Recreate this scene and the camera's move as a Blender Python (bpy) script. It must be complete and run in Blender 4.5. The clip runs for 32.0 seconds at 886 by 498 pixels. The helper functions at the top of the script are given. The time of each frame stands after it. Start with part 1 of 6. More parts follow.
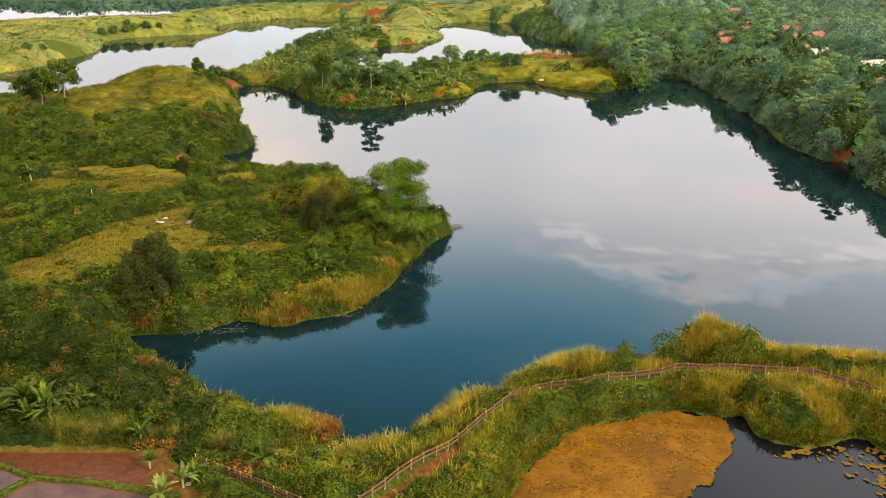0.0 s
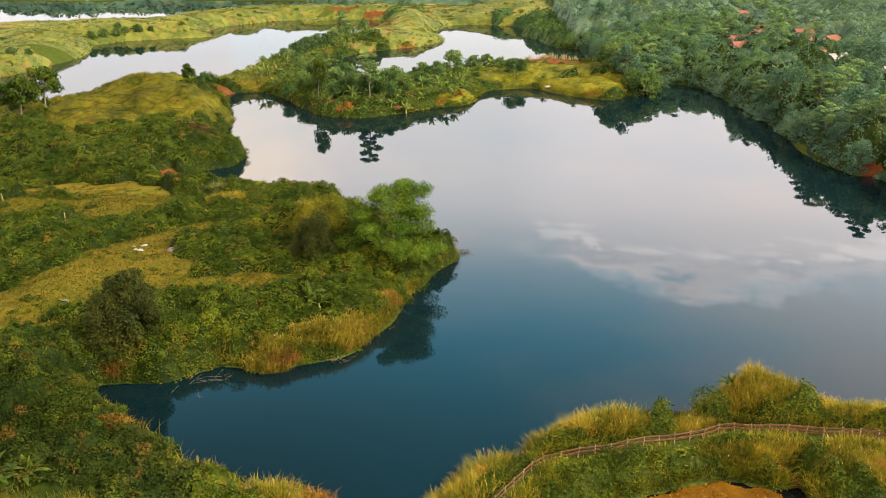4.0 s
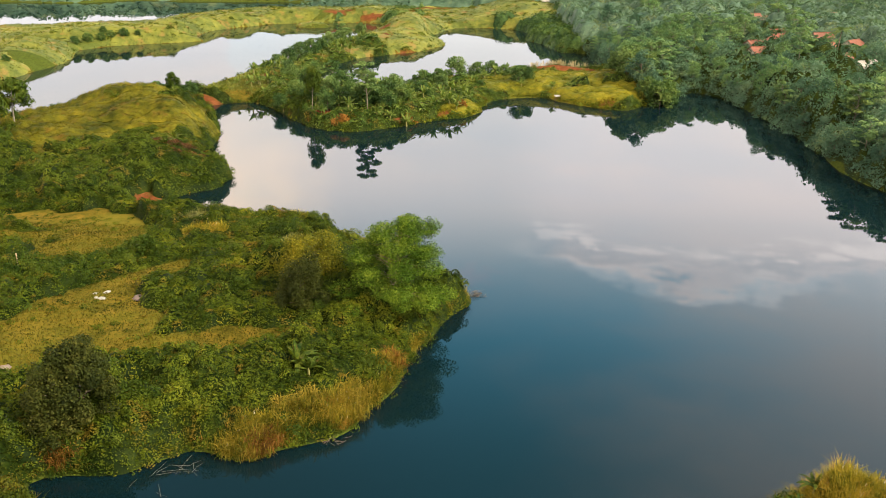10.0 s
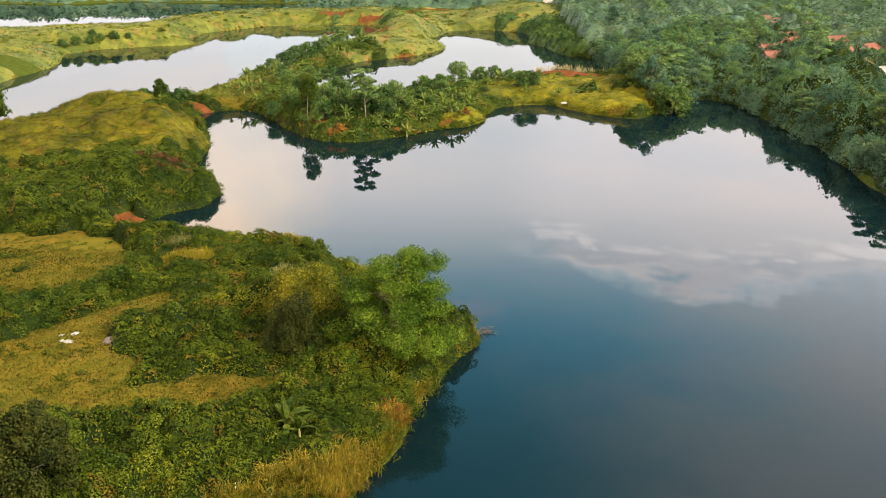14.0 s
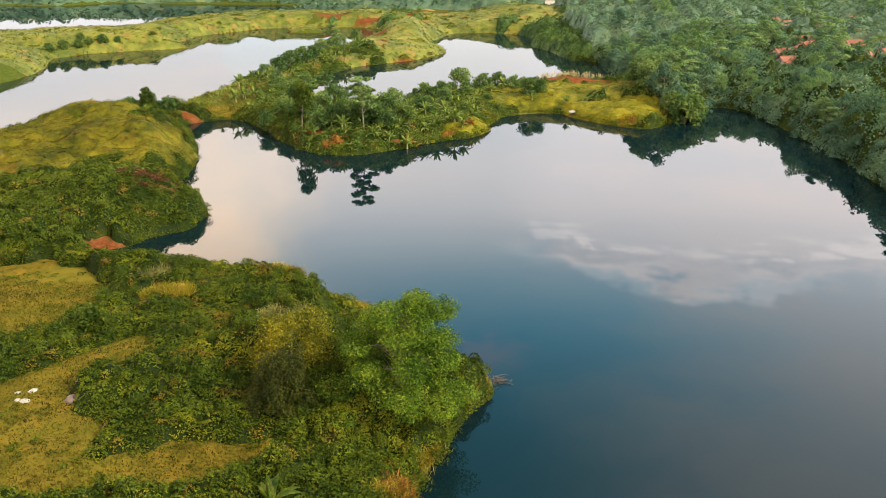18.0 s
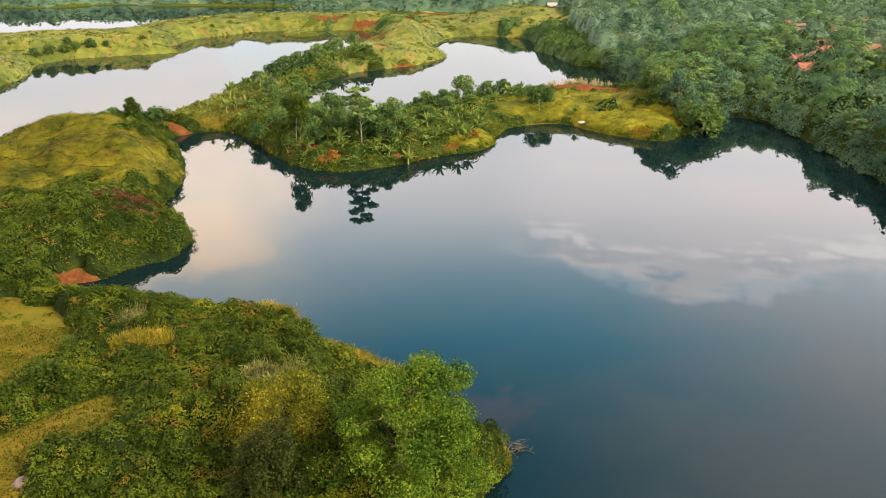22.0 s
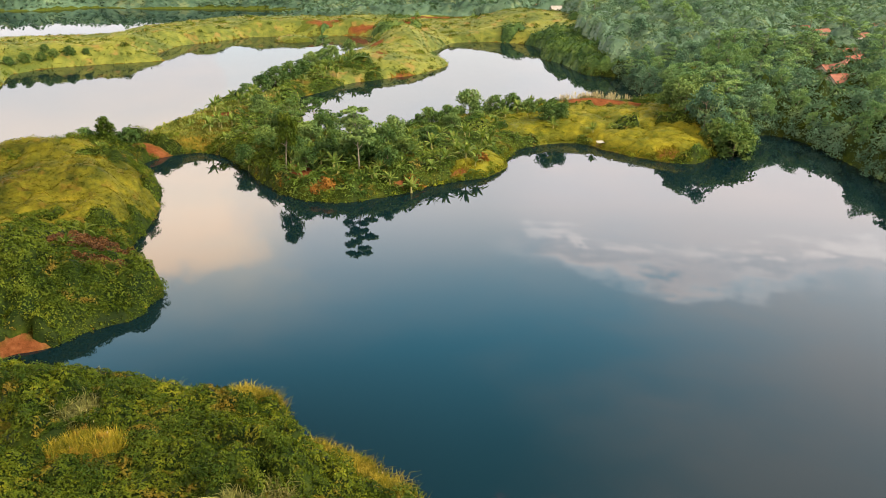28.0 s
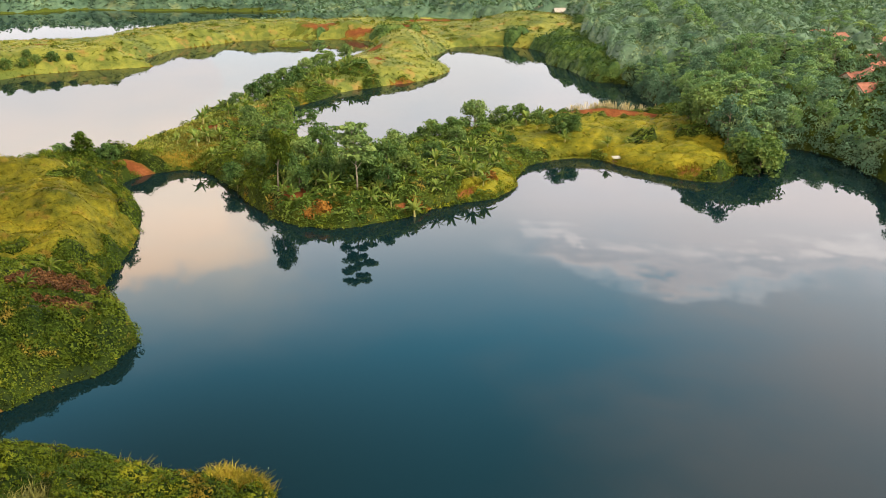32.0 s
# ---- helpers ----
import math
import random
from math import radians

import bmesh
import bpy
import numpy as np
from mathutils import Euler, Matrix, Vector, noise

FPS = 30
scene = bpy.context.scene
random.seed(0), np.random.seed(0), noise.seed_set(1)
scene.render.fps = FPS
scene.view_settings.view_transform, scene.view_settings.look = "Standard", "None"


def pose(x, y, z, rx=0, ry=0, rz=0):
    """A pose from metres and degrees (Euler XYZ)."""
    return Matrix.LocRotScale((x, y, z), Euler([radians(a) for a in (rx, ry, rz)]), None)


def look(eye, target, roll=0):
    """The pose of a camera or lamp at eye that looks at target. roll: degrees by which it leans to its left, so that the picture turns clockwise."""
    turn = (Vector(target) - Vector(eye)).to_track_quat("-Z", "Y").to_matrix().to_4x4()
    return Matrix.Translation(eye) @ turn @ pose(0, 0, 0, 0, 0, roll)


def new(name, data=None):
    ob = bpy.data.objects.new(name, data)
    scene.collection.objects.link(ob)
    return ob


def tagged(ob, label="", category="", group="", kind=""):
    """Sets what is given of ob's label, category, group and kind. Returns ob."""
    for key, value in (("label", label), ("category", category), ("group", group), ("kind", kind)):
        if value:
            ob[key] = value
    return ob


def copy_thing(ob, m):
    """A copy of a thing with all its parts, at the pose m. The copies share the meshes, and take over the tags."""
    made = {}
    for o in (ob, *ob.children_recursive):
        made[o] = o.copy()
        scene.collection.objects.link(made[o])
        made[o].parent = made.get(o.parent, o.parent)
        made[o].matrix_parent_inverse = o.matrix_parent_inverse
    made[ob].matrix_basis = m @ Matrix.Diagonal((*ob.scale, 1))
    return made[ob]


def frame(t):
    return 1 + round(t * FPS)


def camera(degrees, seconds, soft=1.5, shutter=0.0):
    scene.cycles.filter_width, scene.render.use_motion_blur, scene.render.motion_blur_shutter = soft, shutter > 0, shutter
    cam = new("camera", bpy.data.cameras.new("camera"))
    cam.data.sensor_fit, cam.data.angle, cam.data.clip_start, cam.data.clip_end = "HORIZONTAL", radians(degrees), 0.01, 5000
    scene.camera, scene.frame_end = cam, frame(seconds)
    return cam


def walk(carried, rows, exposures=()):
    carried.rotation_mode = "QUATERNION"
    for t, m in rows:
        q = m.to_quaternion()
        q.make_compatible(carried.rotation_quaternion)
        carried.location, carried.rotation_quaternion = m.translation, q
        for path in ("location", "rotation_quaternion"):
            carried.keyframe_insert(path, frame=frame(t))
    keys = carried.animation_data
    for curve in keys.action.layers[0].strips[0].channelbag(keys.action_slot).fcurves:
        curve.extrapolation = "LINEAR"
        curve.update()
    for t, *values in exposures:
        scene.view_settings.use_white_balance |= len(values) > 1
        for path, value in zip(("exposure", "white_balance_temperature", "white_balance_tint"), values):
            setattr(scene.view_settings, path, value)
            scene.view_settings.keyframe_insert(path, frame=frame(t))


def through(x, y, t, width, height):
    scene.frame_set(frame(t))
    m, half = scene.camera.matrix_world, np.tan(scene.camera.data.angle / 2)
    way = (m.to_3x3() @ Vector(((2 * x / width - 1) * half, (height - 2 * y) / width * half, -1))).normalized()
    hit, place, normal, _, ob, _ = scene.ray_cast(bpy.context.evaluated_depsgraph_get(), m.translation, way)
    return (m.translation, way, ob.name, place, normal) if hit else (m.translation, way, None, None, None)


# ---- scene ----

# ================= camera and its flight =================
cam = camera(55.1, 32.0, soft=0.75)
FLIGHT = [  # seconds, x, y, z, yaw, pitch, roll
    (0, 4.96, -50.73, 51.06, 0.542, -20.862, 0.243),
    (2, 4.25, -43.92, 50.90, 0.484, -20.829, 0.234),
    (4, 3.59, -37.48, 50.71, 0.423, -20.805, 0.225),
    (6, 2.97, -31.25, 50.52, 0.359, -20.788, 0.217),
    (8, 2.38, -25.11, 50.34, 0.293, -20.778, 0.210),
    (10, 1.79, -18.96, 50.19, 0.225, -20.773, 0.205),
    (12, 1.20, -12.76, 50.08, 0.153, -20.774, 0.199),
    (14, 0.61, -6.44, 50.01, 0.078, -20.779, 0.195),
    (16, 0.00, 0.00, 50.00, 0.000, -20.786, 0.192),
    (18, -0.63, 6.59, 50.03, -0.082, -20.796, 0.190),
    (20, -1.29, 13.32, 50.10, -0.168, -20.806, 0.188),
    (22, -1.97, 20.19, 50.20, -0.259, -20.817, 0.188),
    (24, -2.68, 27.22, 50.31, -0.353, -20.827, 0.188),
    (26, -3.42, 34.39, 50.41, -0.453, -20.836, 0.190),
    (28, -4.19, 41.73, 50.46, -0.558, -20.842, 0.192),
    (30, -4.97, 49.26, 50.45, -0.667, -20.844, 0.195),
    (32, -5.76, 57.02, 50.34, -0.783, -20.842, 0.199),
]


def flight_pose(x, y, z, yaw, pitch, roll):
    a, p = radians(yaw), radians(pitch)
    ahead = Vector((-math.sin(a) * math.cos(p), math.cos(a) * math.cos(p), math.sin(p)))
    return look((x, y, z), Vector((x, y, z)) + ahead, roll)


walk(cam, [(t, flight_pose(*r)) for t, *r in FLIGHT])

# ================= sky and sun =================
SUN_AZ, SUN_EL = radians(112), radians(40)  # azimuth from +y, clockwise


def node(nt, kind, **kw):
    n = nt.nodes.new(kind)
    for k, v in kw.items():
        if k.startswith("in_"):
            n.inputs[int(k[3:])].default_value = v
        else:
            setattr(n, k, v)
    return n


def math_node(nt, op, a, b=0.0, clamp=False):
    n = nt.nodes.new("ShaderNodeMath")
    n.operation, n.use_clamp = op, clamp
    for i, v in enumerate((a, b)):
        if isinstance(v, (int, float)):
            n.inputs[i].default_value = v
        else:
            nt.links.new(v, n.inputs[i])
    return n.outputs[0]


def mix_rgb(nt, fac, a, b, blend="MIX"):
    n = nt.nodes.new("ShaderNodeMix")
    n.data_type, n.blend_type = "RGBA", blend
    for i, v in ((0, fac), (6, a), (7, b)):
        if isinstance(v, (int, float)):
            n.inputs[i].default_value = v
        elif isinstance(v, tuple):
            n.inputs[i].default_value = (*v, 1)[:4]
        else:
            nt.links.new(v, n.inputs[i])
    return n.outputs[2]


def step_node(nt, v, lo, hi):
    n = nt.nodes.new("ShaderNodeMapRange")
    n.interpolation_type = "SMOOTHSTEP"
    nt.links.new(v, n.inputs[0])
    n.inputs[1].default_value, n.inputs[2].default_value = lo, hi
    return n.outputs[0]


def noise_tex(nt, scale, detail=4.0, rough=0.55, vec=None):
    n = nt.nodes.new("ShaderNodeTexNoise")
    n.inputs["Scale"].default_value, n.inputs["Detail"].default_value, n.inputs["Roughness"].default_value = scale, detail, rough
    if vec is None:
        vec = nt.nodes.new("ShaderNodeNewGeometry").outputs["Position"]
    nt.links.new(vec, n.inputs["Vector"])
    return n.outputs["Fac"]


def build_world():
    w = bpy.data.worlds.new("sky")
    scene.world = w
    w.use_nodes = True
    nt = w.node_tree
    nt.nodes.clear()
    out = node(nt, "ShaderNodeOutputWorld")
    bg = node(nt, "ShaderNodeBackground")
    bg.inputs[1].default_value = 1.05
    sky = node(nt, "ShaderNodeTexSky", sky_type="NISHITA", sun_disc=False)
    sky.sun_elevation, sky.sun_rotation = SUN_EL, SUN_AZ
    co = node(nt, "ShaderNodeTexCoord")
    sep = node(nt, "ShaderNodeSeparateXYZ")
    nt.links.new(co.outputs["Generated"], sep.inputs[0])
    x, y, z = sep.outputs
    blue = mix_rgb(nt, 1.0, sky.outputs[0], (0.25, 0.53, 0.47), "MULTIPLY")
    blue = mix_rgb(nt, step_node(nt, z, 0.40, 0.62), blue, mix_rgb(nt, 1.0, blue, (0.56, 0.52, 0.5), "MULTIPLY"))

    deep = math_node(nt, "MULTIPLY", step_node(nt, z, 0.4, 0.58), math_node(nt, "SUBTRACT", 1.0, step_node(nt, math_node(nt, "ARCTAN2", x, y), -0.4, 0.06)))
    blue = mix_rgb(nt, deep, blue, mix_rgb(nt, 1.0, blue, (0.78, 0.55, 0.52), "MULTIPLY"))

    def cloud_noise(scale, detail, stretch, rough=0.58):
        mp = node(nt, "ShaderNodeMapping")
        mp.inputs["Scale"].default_value = (1.0, 1.0, stretch)
        nt.links.new(co.outputs["Generated"], mp.inputs[0])
        return noise_tex(nt, scale, detail, rough, mp.outputs[0])

    def plus(a, b):
        return math_node(nt, "ADD", a, b)

    def times(a, b):
        return math_node(nt, "MULTIPLY", a, b)

    def less(a, b):
        return math_node(nt, "SUBTRACT", a, b)

    n = cloud_noise(3.2, 7.0, 3.4)
    wisp = less(cloud_noise(9.0, 7.0, 4.5, 0.62), 0.5)
    puff = less(cloud_noise(11.0, 5.0, 1.3), 0.5)
    fine = less(cloud_noise(26.0, 5.0, 5.0, 0.6), 0.5)
    az = math_node(nt, "ARCTAN2", x, y)
    # a soft high deck that thins out upwards
    soft = less(1.0, step_node(nt, plus(z, times(less(n, 0.5), 0.1)), 0.27, 0.475))
    # the cumulus in the north-west, puffy at its top
    west = less(1.0, step_node(nt, plus(az, times(puff, 0.22)), -0.27, -0.1))
    up_w = less(plus(0.378, times(puff, 0.07)), z)
    cumulus = times(step_node(nt, up_w, -0.012, 0.02), west)
    # the ragged bank in the north-east, its top edge higher to the east
    east = step_node(nt, az, 0.05, 0.16)
    scallop = less(cloud_noise(15.0, 4.0, 2.0), 0.5)
    edge = plus(plus(0.364, less(times(step_node(nt, az, 0.06, 0.27), 0.03), times(step_node(nt, az, 0.28, 0.6), 0.045))), plus(plus(times(wisp, 0.06), times(fine, 0.03)), times(scallop, 0.075)))
    up_e = less(edge, z)
    bank = times(times(step_node(nt, up_e, -0.006, 0.022), east), 0.82)
    lit = times(times(step_node(nt, up_e, -0.006, 0.006), less(1.0, step_node(nt, up_e, 0.006, 0.03))), times(east, step_node(nt, plus(wisp, times(puff, 0.5)), -0.14, 0.06)))
    lit = times(lit, less(1.0, step_node(nt, az, 0.36, 0.5)))
    inner_lit = times(times(step_node(nt, up_e, 0.036, 0.042), less(1.0, step_node(nt, up_e, 0.044, 0.07))), times(east, step_node(nt, plus(wisp, fine), -0.04, 0.1)))
    lit = math_node(nt, "MAXIMUM", lit, times(inner_lit, 0.75))
    gap = times(times(step_node(nt, up_e, 0.014, 0.034), less(1.0, step_node(nt, up_e, 0.03, 0.042))), times(east, step_node(nt, wisp, -0.1, 0.08)))
    # thin veil over the eastern half
    veil = times(times(step_node(nt, plus(az, times(less(n, 0.5), 0.5)), 0.04, 0.52), 0.7), less(1.0, times(step_node(nt, z, 0.42, 0.75), 0.5)))
    # added unseen cloud at the camera's back, to keep the ambient light neutral
    behind = times(less(1.0, step_node(nt, y, -0.3, 0.35)), 0.75)
    deck = math_node(nt, "MAXIMUM", math_node(nt, "MAXIMUM", times(soft, 0.96), cumulus), bank)
    cover = math_node(nt, "MAXIMUM", math_node(nt, "MAXIMUM", deck, veil), behind)
    low = step_node(nt, z, 0.12, 0.36)
    white = mix_rgb(nt, low, (1.06, 1.03, 1.03), (2.2, 2.07, 2.07))
    white = mix_rgb(nt, math_node(nt, "MAXIMUM", soft, bank), (1.78, 1.5, 1.4), white)
    white = mix_rgb(nt, bank, white, mix_rgb(nt, 1.0, white, (1.2, 1.14, 1.12), "MULTIPLY"))
    warm = mix_rgb(nt, times(west, low), (1.0, 1.0, 1.0), (1.62, 1.38, 1.06))
    shade = mix_rgb(nt, step_node(nt, n, 0.36, 0.64), (0.93, 0.95, 0.98), (1.06, 1.01, 0.99))
    cloud = mix_rgb(nt, 1.0, mix_rgb(nt, 1.0, white, shade, "MULTIPLY"), warm, "MULTIPLY")
    cloud = mix_rgb(nt, times(gap, 0.4), cloud, (1.3, 1.38, 1.5))
    cloud = mix_rgb(nt, times(lit, 0.62), cloud, (3.9, 3.35, 3.1))
    col = mix_rgb(nt, cover, blue, cloud)
    nt.links.new(col, bg.inputs[0])
    nt.links.new(bg.outputs[0], out.inputs[0])


build_world()
sun = new("sun", bpy.data.lights.new("sun", "SUN"))
sun.data.energy, sun.data.angle, sun.data.color = 5.0, radians(8), (1.0, 0.84, 0.55)
sun.matrix_world = look((0, 0, 0), (-math.sin(SUN_AZ) * math.cos(SUN_EL), -math.cos(SUN_AZ) * math.cos(SUN_EL), -math.sin(SUN_EL)))
scene.view_settings.exposure = 0.54

# ================= materials =================


def new_mat(name):
    m = bpy.data.materials.new(name)
    m.use_nodes = True
    nt = m.node_tree
    nt.nodes.clear()
    return m, nt, node(nt, "ShaderNodeOutputMaterial")


def ramp(nt, fac, stops):
    n = nt.nodes.new("ShaderNodeValToRGB")
    e = n.color_ramp.elements
    while len(e) < len(stops):
        e.new(0.5)
    for el, (p, c) in zip(e, stops):
        el.position, el.color = p, (*c, 1)
    nt.links.new(fac, n.inputs[0])
    return n.outputs[0]


def leaf_material(name, dark, mid, light, patch=0.12, odd=None, through=0.25, spread=0.5, gloss=0.08, grain=0.5):
    """Foliage: each leaf its own tone, with drifts of tone over metres; odd: a rarer colour of dry leaves."""
    m, nt, out = new_mat(name)
    geo = node(nt, "ShaderNodeNewGeometry")
    big = noise_tex(nt, patch, 3.0)
    clump = noise_tex(nt, max(patch * 5, 0.25), 3.0)
    f = math_node(nt, "ADD", math_node(nt, "MULTIPLY", geo.outputs["Random Per Island"], spread), math_node(nt, "MULTIPLY", math_node(nt, "SUBTRACT", big, 0.4), 1.9))
    f = math_node(nt, "ADD", f, math_node(nt, "MULTIPLY", math_node(nt, "SUBTRACT", clump, 0.5), 1.3))
    c = ramp(nt, f, [(0.0, dark), (0.5, mid), (1.0, light)])
    if odd:
        o = noise_tex(nt, patch * 2.3, 4.0)
        c = mix_rgb(nt, math_node(nt, "MULTIPLY", step_node(nt, o, 0.56, 0.68), 0.75), c, odd)
    fine = noise_tex(nt, 4.5, 4.0, 0.7)
    c = mix_rgb(nt, 1.0, c, ramp(nt, fine, [(0.32, (1 - 0.5 * grain, 1 - 0.48 * grain, 1 - 0.5 * grain)), (0.62, (1 + 0.2 * grain, 1 + 0.18 * grain, 1 + 0.15 * grain))]), "MULTIPLY")
    p = node(nt, "ShaderNodeBsdfPrincipled")
    bu = node(nt, "ShaderNodeBump")
    bu.inputs["Strength"].default_value, bu.inputs["Distance"].default_value = 0.35, 0.15
    nt.links.new(fine, bu.inputs["Height"])
    nt.links.new(bu.outputs[0], p.inputs["Normal"])
    nt.links.new(c, p.inputs["Base Color"])
    p.inputs["Roughness"].default_value = 0.62
    p.inputs["Specular IOR Level"].default_value = gloss
    t = node(nt, "ShaderNodeBsdfTranslucent")
    nt.links.new(mix_rgb(nt, 1.0, c, (1.15, 1.1, 0.5), "MULTIPLY"), t.inputs[0])
    mx = node(nt, "ShaderNodeMixShader")
    mx.inputs[0].default_value = through
    nt.links.new(p.outputs[0], mx.inputs[1])
    nt.links.new(t.outputs[0], mx.inputs[2])
    nt.links.new(mx.outputs[0], out.inputs[0])
    return m


def plain_material(name, a, b, scale=3.0, rough=0.8, bump=0.3, metal=0.0, vary=0.0, spec=0.2):
    m, nt, out = new_mat(name)
    p = node(nt, "ShaderNodeBsdfPrincipled")
    n1 = noise_tex(nt, scale, 6.0)
    c = ramp(nt, n1, [(0.3, a), (0.7, b)])
    if vary:
        oi = node(nt, "ShaderNodeObjectInfo")
        c = mix_rgb(nt, math_node(nt, "MULTIPLY", oi.outputs["Random"], vary), c, (0.06, 0.05, 0.04))
    nt.links.new(c, p.inputs["Base Color"])
    p.inputs["Roughness"].default_value, p.inputs["Metallic"].default_value = rough, metal
    p.inputs["Specular IOR Level"].default_value = spec
    if bump:
        b_ = node(nt, "ShaderNodeBump")
        b_.inputs["Strength"].default_value = bump
        b_.inputs["Distance"].default_value = 0.05
        nt.links.new(noise_tex(nt, scale * 6, 4.0), b_.inputs["Height"])
        nt.links.new(b_.outputs[0], p.inputs["Normal"])
    nt.links.new(p.outputs[0], out.inputs[0])
    return m


def water_material(name, body, rough=0.02, ripple=0.0, weeds=None):
    """Still water over dark depths; weeds: the middle of a patch of reddish weed seen through the shallows."""
    m, nt, out = new_mat(name)
    p = node(nt, "ShaderNodeBsdfPrincipled")
    n1 = noise_tex(nt, 0.012, 3.0)
    nt.links.new(mix_rgb(nt, n1, tuple(0.75 * v for v in body), tuple(1.25 * v for v in body)), p.inputs["Base Color"])
    if weeds:
        geo = node(nt, "ShaderNodeNewGeometry")
        off = node(nt, "ShaderNodeVectorMath", operation="DISTANCE")
        nt.links.new(geo.outputs["Position"], off.inputs[0])
        off.inputs[1].default_value = weeds
        near = math_node(nt, "ADD", math_node(nt, "MULTIPLY", off.outputs["Value"], -0.13), math_node(nt, "MULTIPLY", noise_tex(nt, 0.4, 4.0, 0.6), 2.0))
        base = p.inputs["Base Color"].links[0].from_socket
        nt.links.new(mix_rgb(nt, math_node(nt, "MULTIPLY", step_node(nt, near, 0.1, 1.0), 0.5), base, (0.03, 0.014, 0.016)), p.inputs["Base Color"])
    p.inputs["Roughness"].default_value, p.inputs["IOR"].default_value = rough, 1.333
    if ripple:
        b_ = node(nt, "ShaderNodeBump")
        b_.inputs["Strength"].default_value, b_.inputs["Distance"].default_value = ripple, 0.02
        nt.links.new(noise_tex(nt, 0.9, 3.0), b_.inputs["Height"])
        nt.links.new(b_.outputs[0], p.inputs["Normal"])
    nt.links.new(p.outputs[0], out.inputs[0])
    return m


def ground_material():
    """Earth and turf: meadow, bare red soil and leaf litter by their extent on the plan."""
    m, nt, out = new_mat("ground_turf")
    p = node(nt, "ShaderNodeBsdfPrincipled")
    meadow, soil = node(nt, "ShaderNodeAttribute", attribute_name="meadow"), node(nt, "ShaderNodeAttribute", attribute_name="soil")
    fine, mid, big = noise_tex(nt, 1.6, 7.0, 0.75), noise_tex(nt, 0.35, 4.0), noise_tex(nt, 0.06, 3.0)
    litter = ramp(nt, fine, [(0.35, (0.02, 0.035, 0.006)), (0.65, (0.075, 0.09, 0.014))])
    grass = ramp(nt, math_node(nt, "ADD", math_node(nt, "MULTIPLY", fine, 0.5), math_node(nt, "MULTIPLY", mid, 0.55)), [(0.36, (0.035, 0.038, 0.005)), (0.48, (0.084, 0.068, 0.008)), (0.64, (0.155, 0.1, 0.014))])
    grass = mix_rgb(nt, math_node(nt, "MULTIPLY", step_node(nt, big, 0.4, 0.65), 0.5), grass, (0.11, 0.11, 0.012))
    earth = ramp(nt, math_node(nt, "ADD", math_node(nt, "MULTIPLY", fine, 0.6), math_node(nt, "MULTIPLY", mid, 0.4)), [(0.34, (0.05, 0.016, 0.006)), (0.5, (0.115, 0.038, 0.014)), (0.68, (0.18, 0.07, 0.03))])
    c = mix_rgb(nt, meadow.outputs["Fac"], litter, grass)
    c = mix_rgb(nt, soil.outputs["Fac"], c, earth)
    nt.links.new(c, p.inputs["Base Color"])
    p.inputs["Roughness"].default_value = 0.95
    p.inputs["Specular IOR Level"].default_value = 0.03
    b_ = node(nt, "ShaderNodeBump")
    b_.inputs["Strength"].default_value, b_.inputs["Distance"].default_value = 0.8, 0.25
    nt.links.new(fine, b_.inputs["Height"])
    nt.links.new(b_.outputs[0], p.inputs["Normal"])
    nt.links.new(p.outputs[0], out.inputs[0])
    return m


M_GROUND = ground_material()
M_WATER = water_material("lake_water", (0.002, 0.009, 0.012), weeds=(4.2, 101.7, 0.0))
M_POND = water_material("pond_water", (0.004, 0.004, 0.006), 0.04)
M_PADDY = plain_material("paddy_mud", (0.04, 0.013, 0.005), (0.095, 0.033, 0.012), 2.4, 0.5, 0.7, 0, 0, 0.15)
M_SHRUB = leaf_material("shrub_leaves", (0.023, 0.042, 0.003), (0.084, 0.109, 0.007), (0.225, 0.212, 0.014), 0.16, (0.18, 0.12, 0.016), 0.25, 0.22, 0.08, 0.55)
M_SLOPE = leaf_material("slope_leaves", (0.032, 0.054, 0.005), (0.09, 0.12, 0.011), (0.19, 0.195, 0.02), 0.12, (0.2, 0.13, 0.024), 0.25, 0.22, 0.08, 0.5)
M_GRASS = leaf_material("hill_grass", (0.05, 0.058, 0.006), (0.145, 0.133, 0.011), (0.255, 0.2, 0.018), 0.12, (0.16, 0.1, 0.018), 0.25, 0.25, 0.08, 0.85)
M_GOLD = leaf_material("golden_grass", (0.1, 0.108, 0.01), (0.225, 0.205, 0.016), (0.36, 0.295, 0.03), 0.1, (0.1, 0.12, 0.014), 0.25, 0.12, 0.08, 0.85)
M_FARGRASS = leaf_material("far_bank_grass", (0.09, 0.115, 0.02), (0.19, 0.2, 0.034), (0.3, 0.28, 0.055), 0.06, (0.27, 0.17, 0.05), 0.25, 0.15, 0.15, 0.5)
# lighter, cooler green that puts the haze over the spit into its base colour
M_SPIT = leaf_material("spit_leaves", (0.036, 0.076, 0.014), (0.115, 0.168, 0.03), (0.25, 0.275, 0.05), 0.14, (0.22, 0.14, 0.03), 0.25, 0.25)
M_GROVE = leaf_material("grove_leaves", (0.026, 0.064, 0.018), (0.082, 0.14, 0.036), (0.19, 0.25, 0.062), 0.12, None, 0.3, 0.35, 0.12, 0.7)
# woods colours darkened as shade between crowns, and paled for haze
M_UNDER_SHADE = leaf_material("under_leaf_shade", (0.04, 0.08, 0.048), (0.08, 0.135, 0.082), (0.13, 0.19, 0.11), 0.1, None, 0.0, 0.3, 0.2, 0.5)
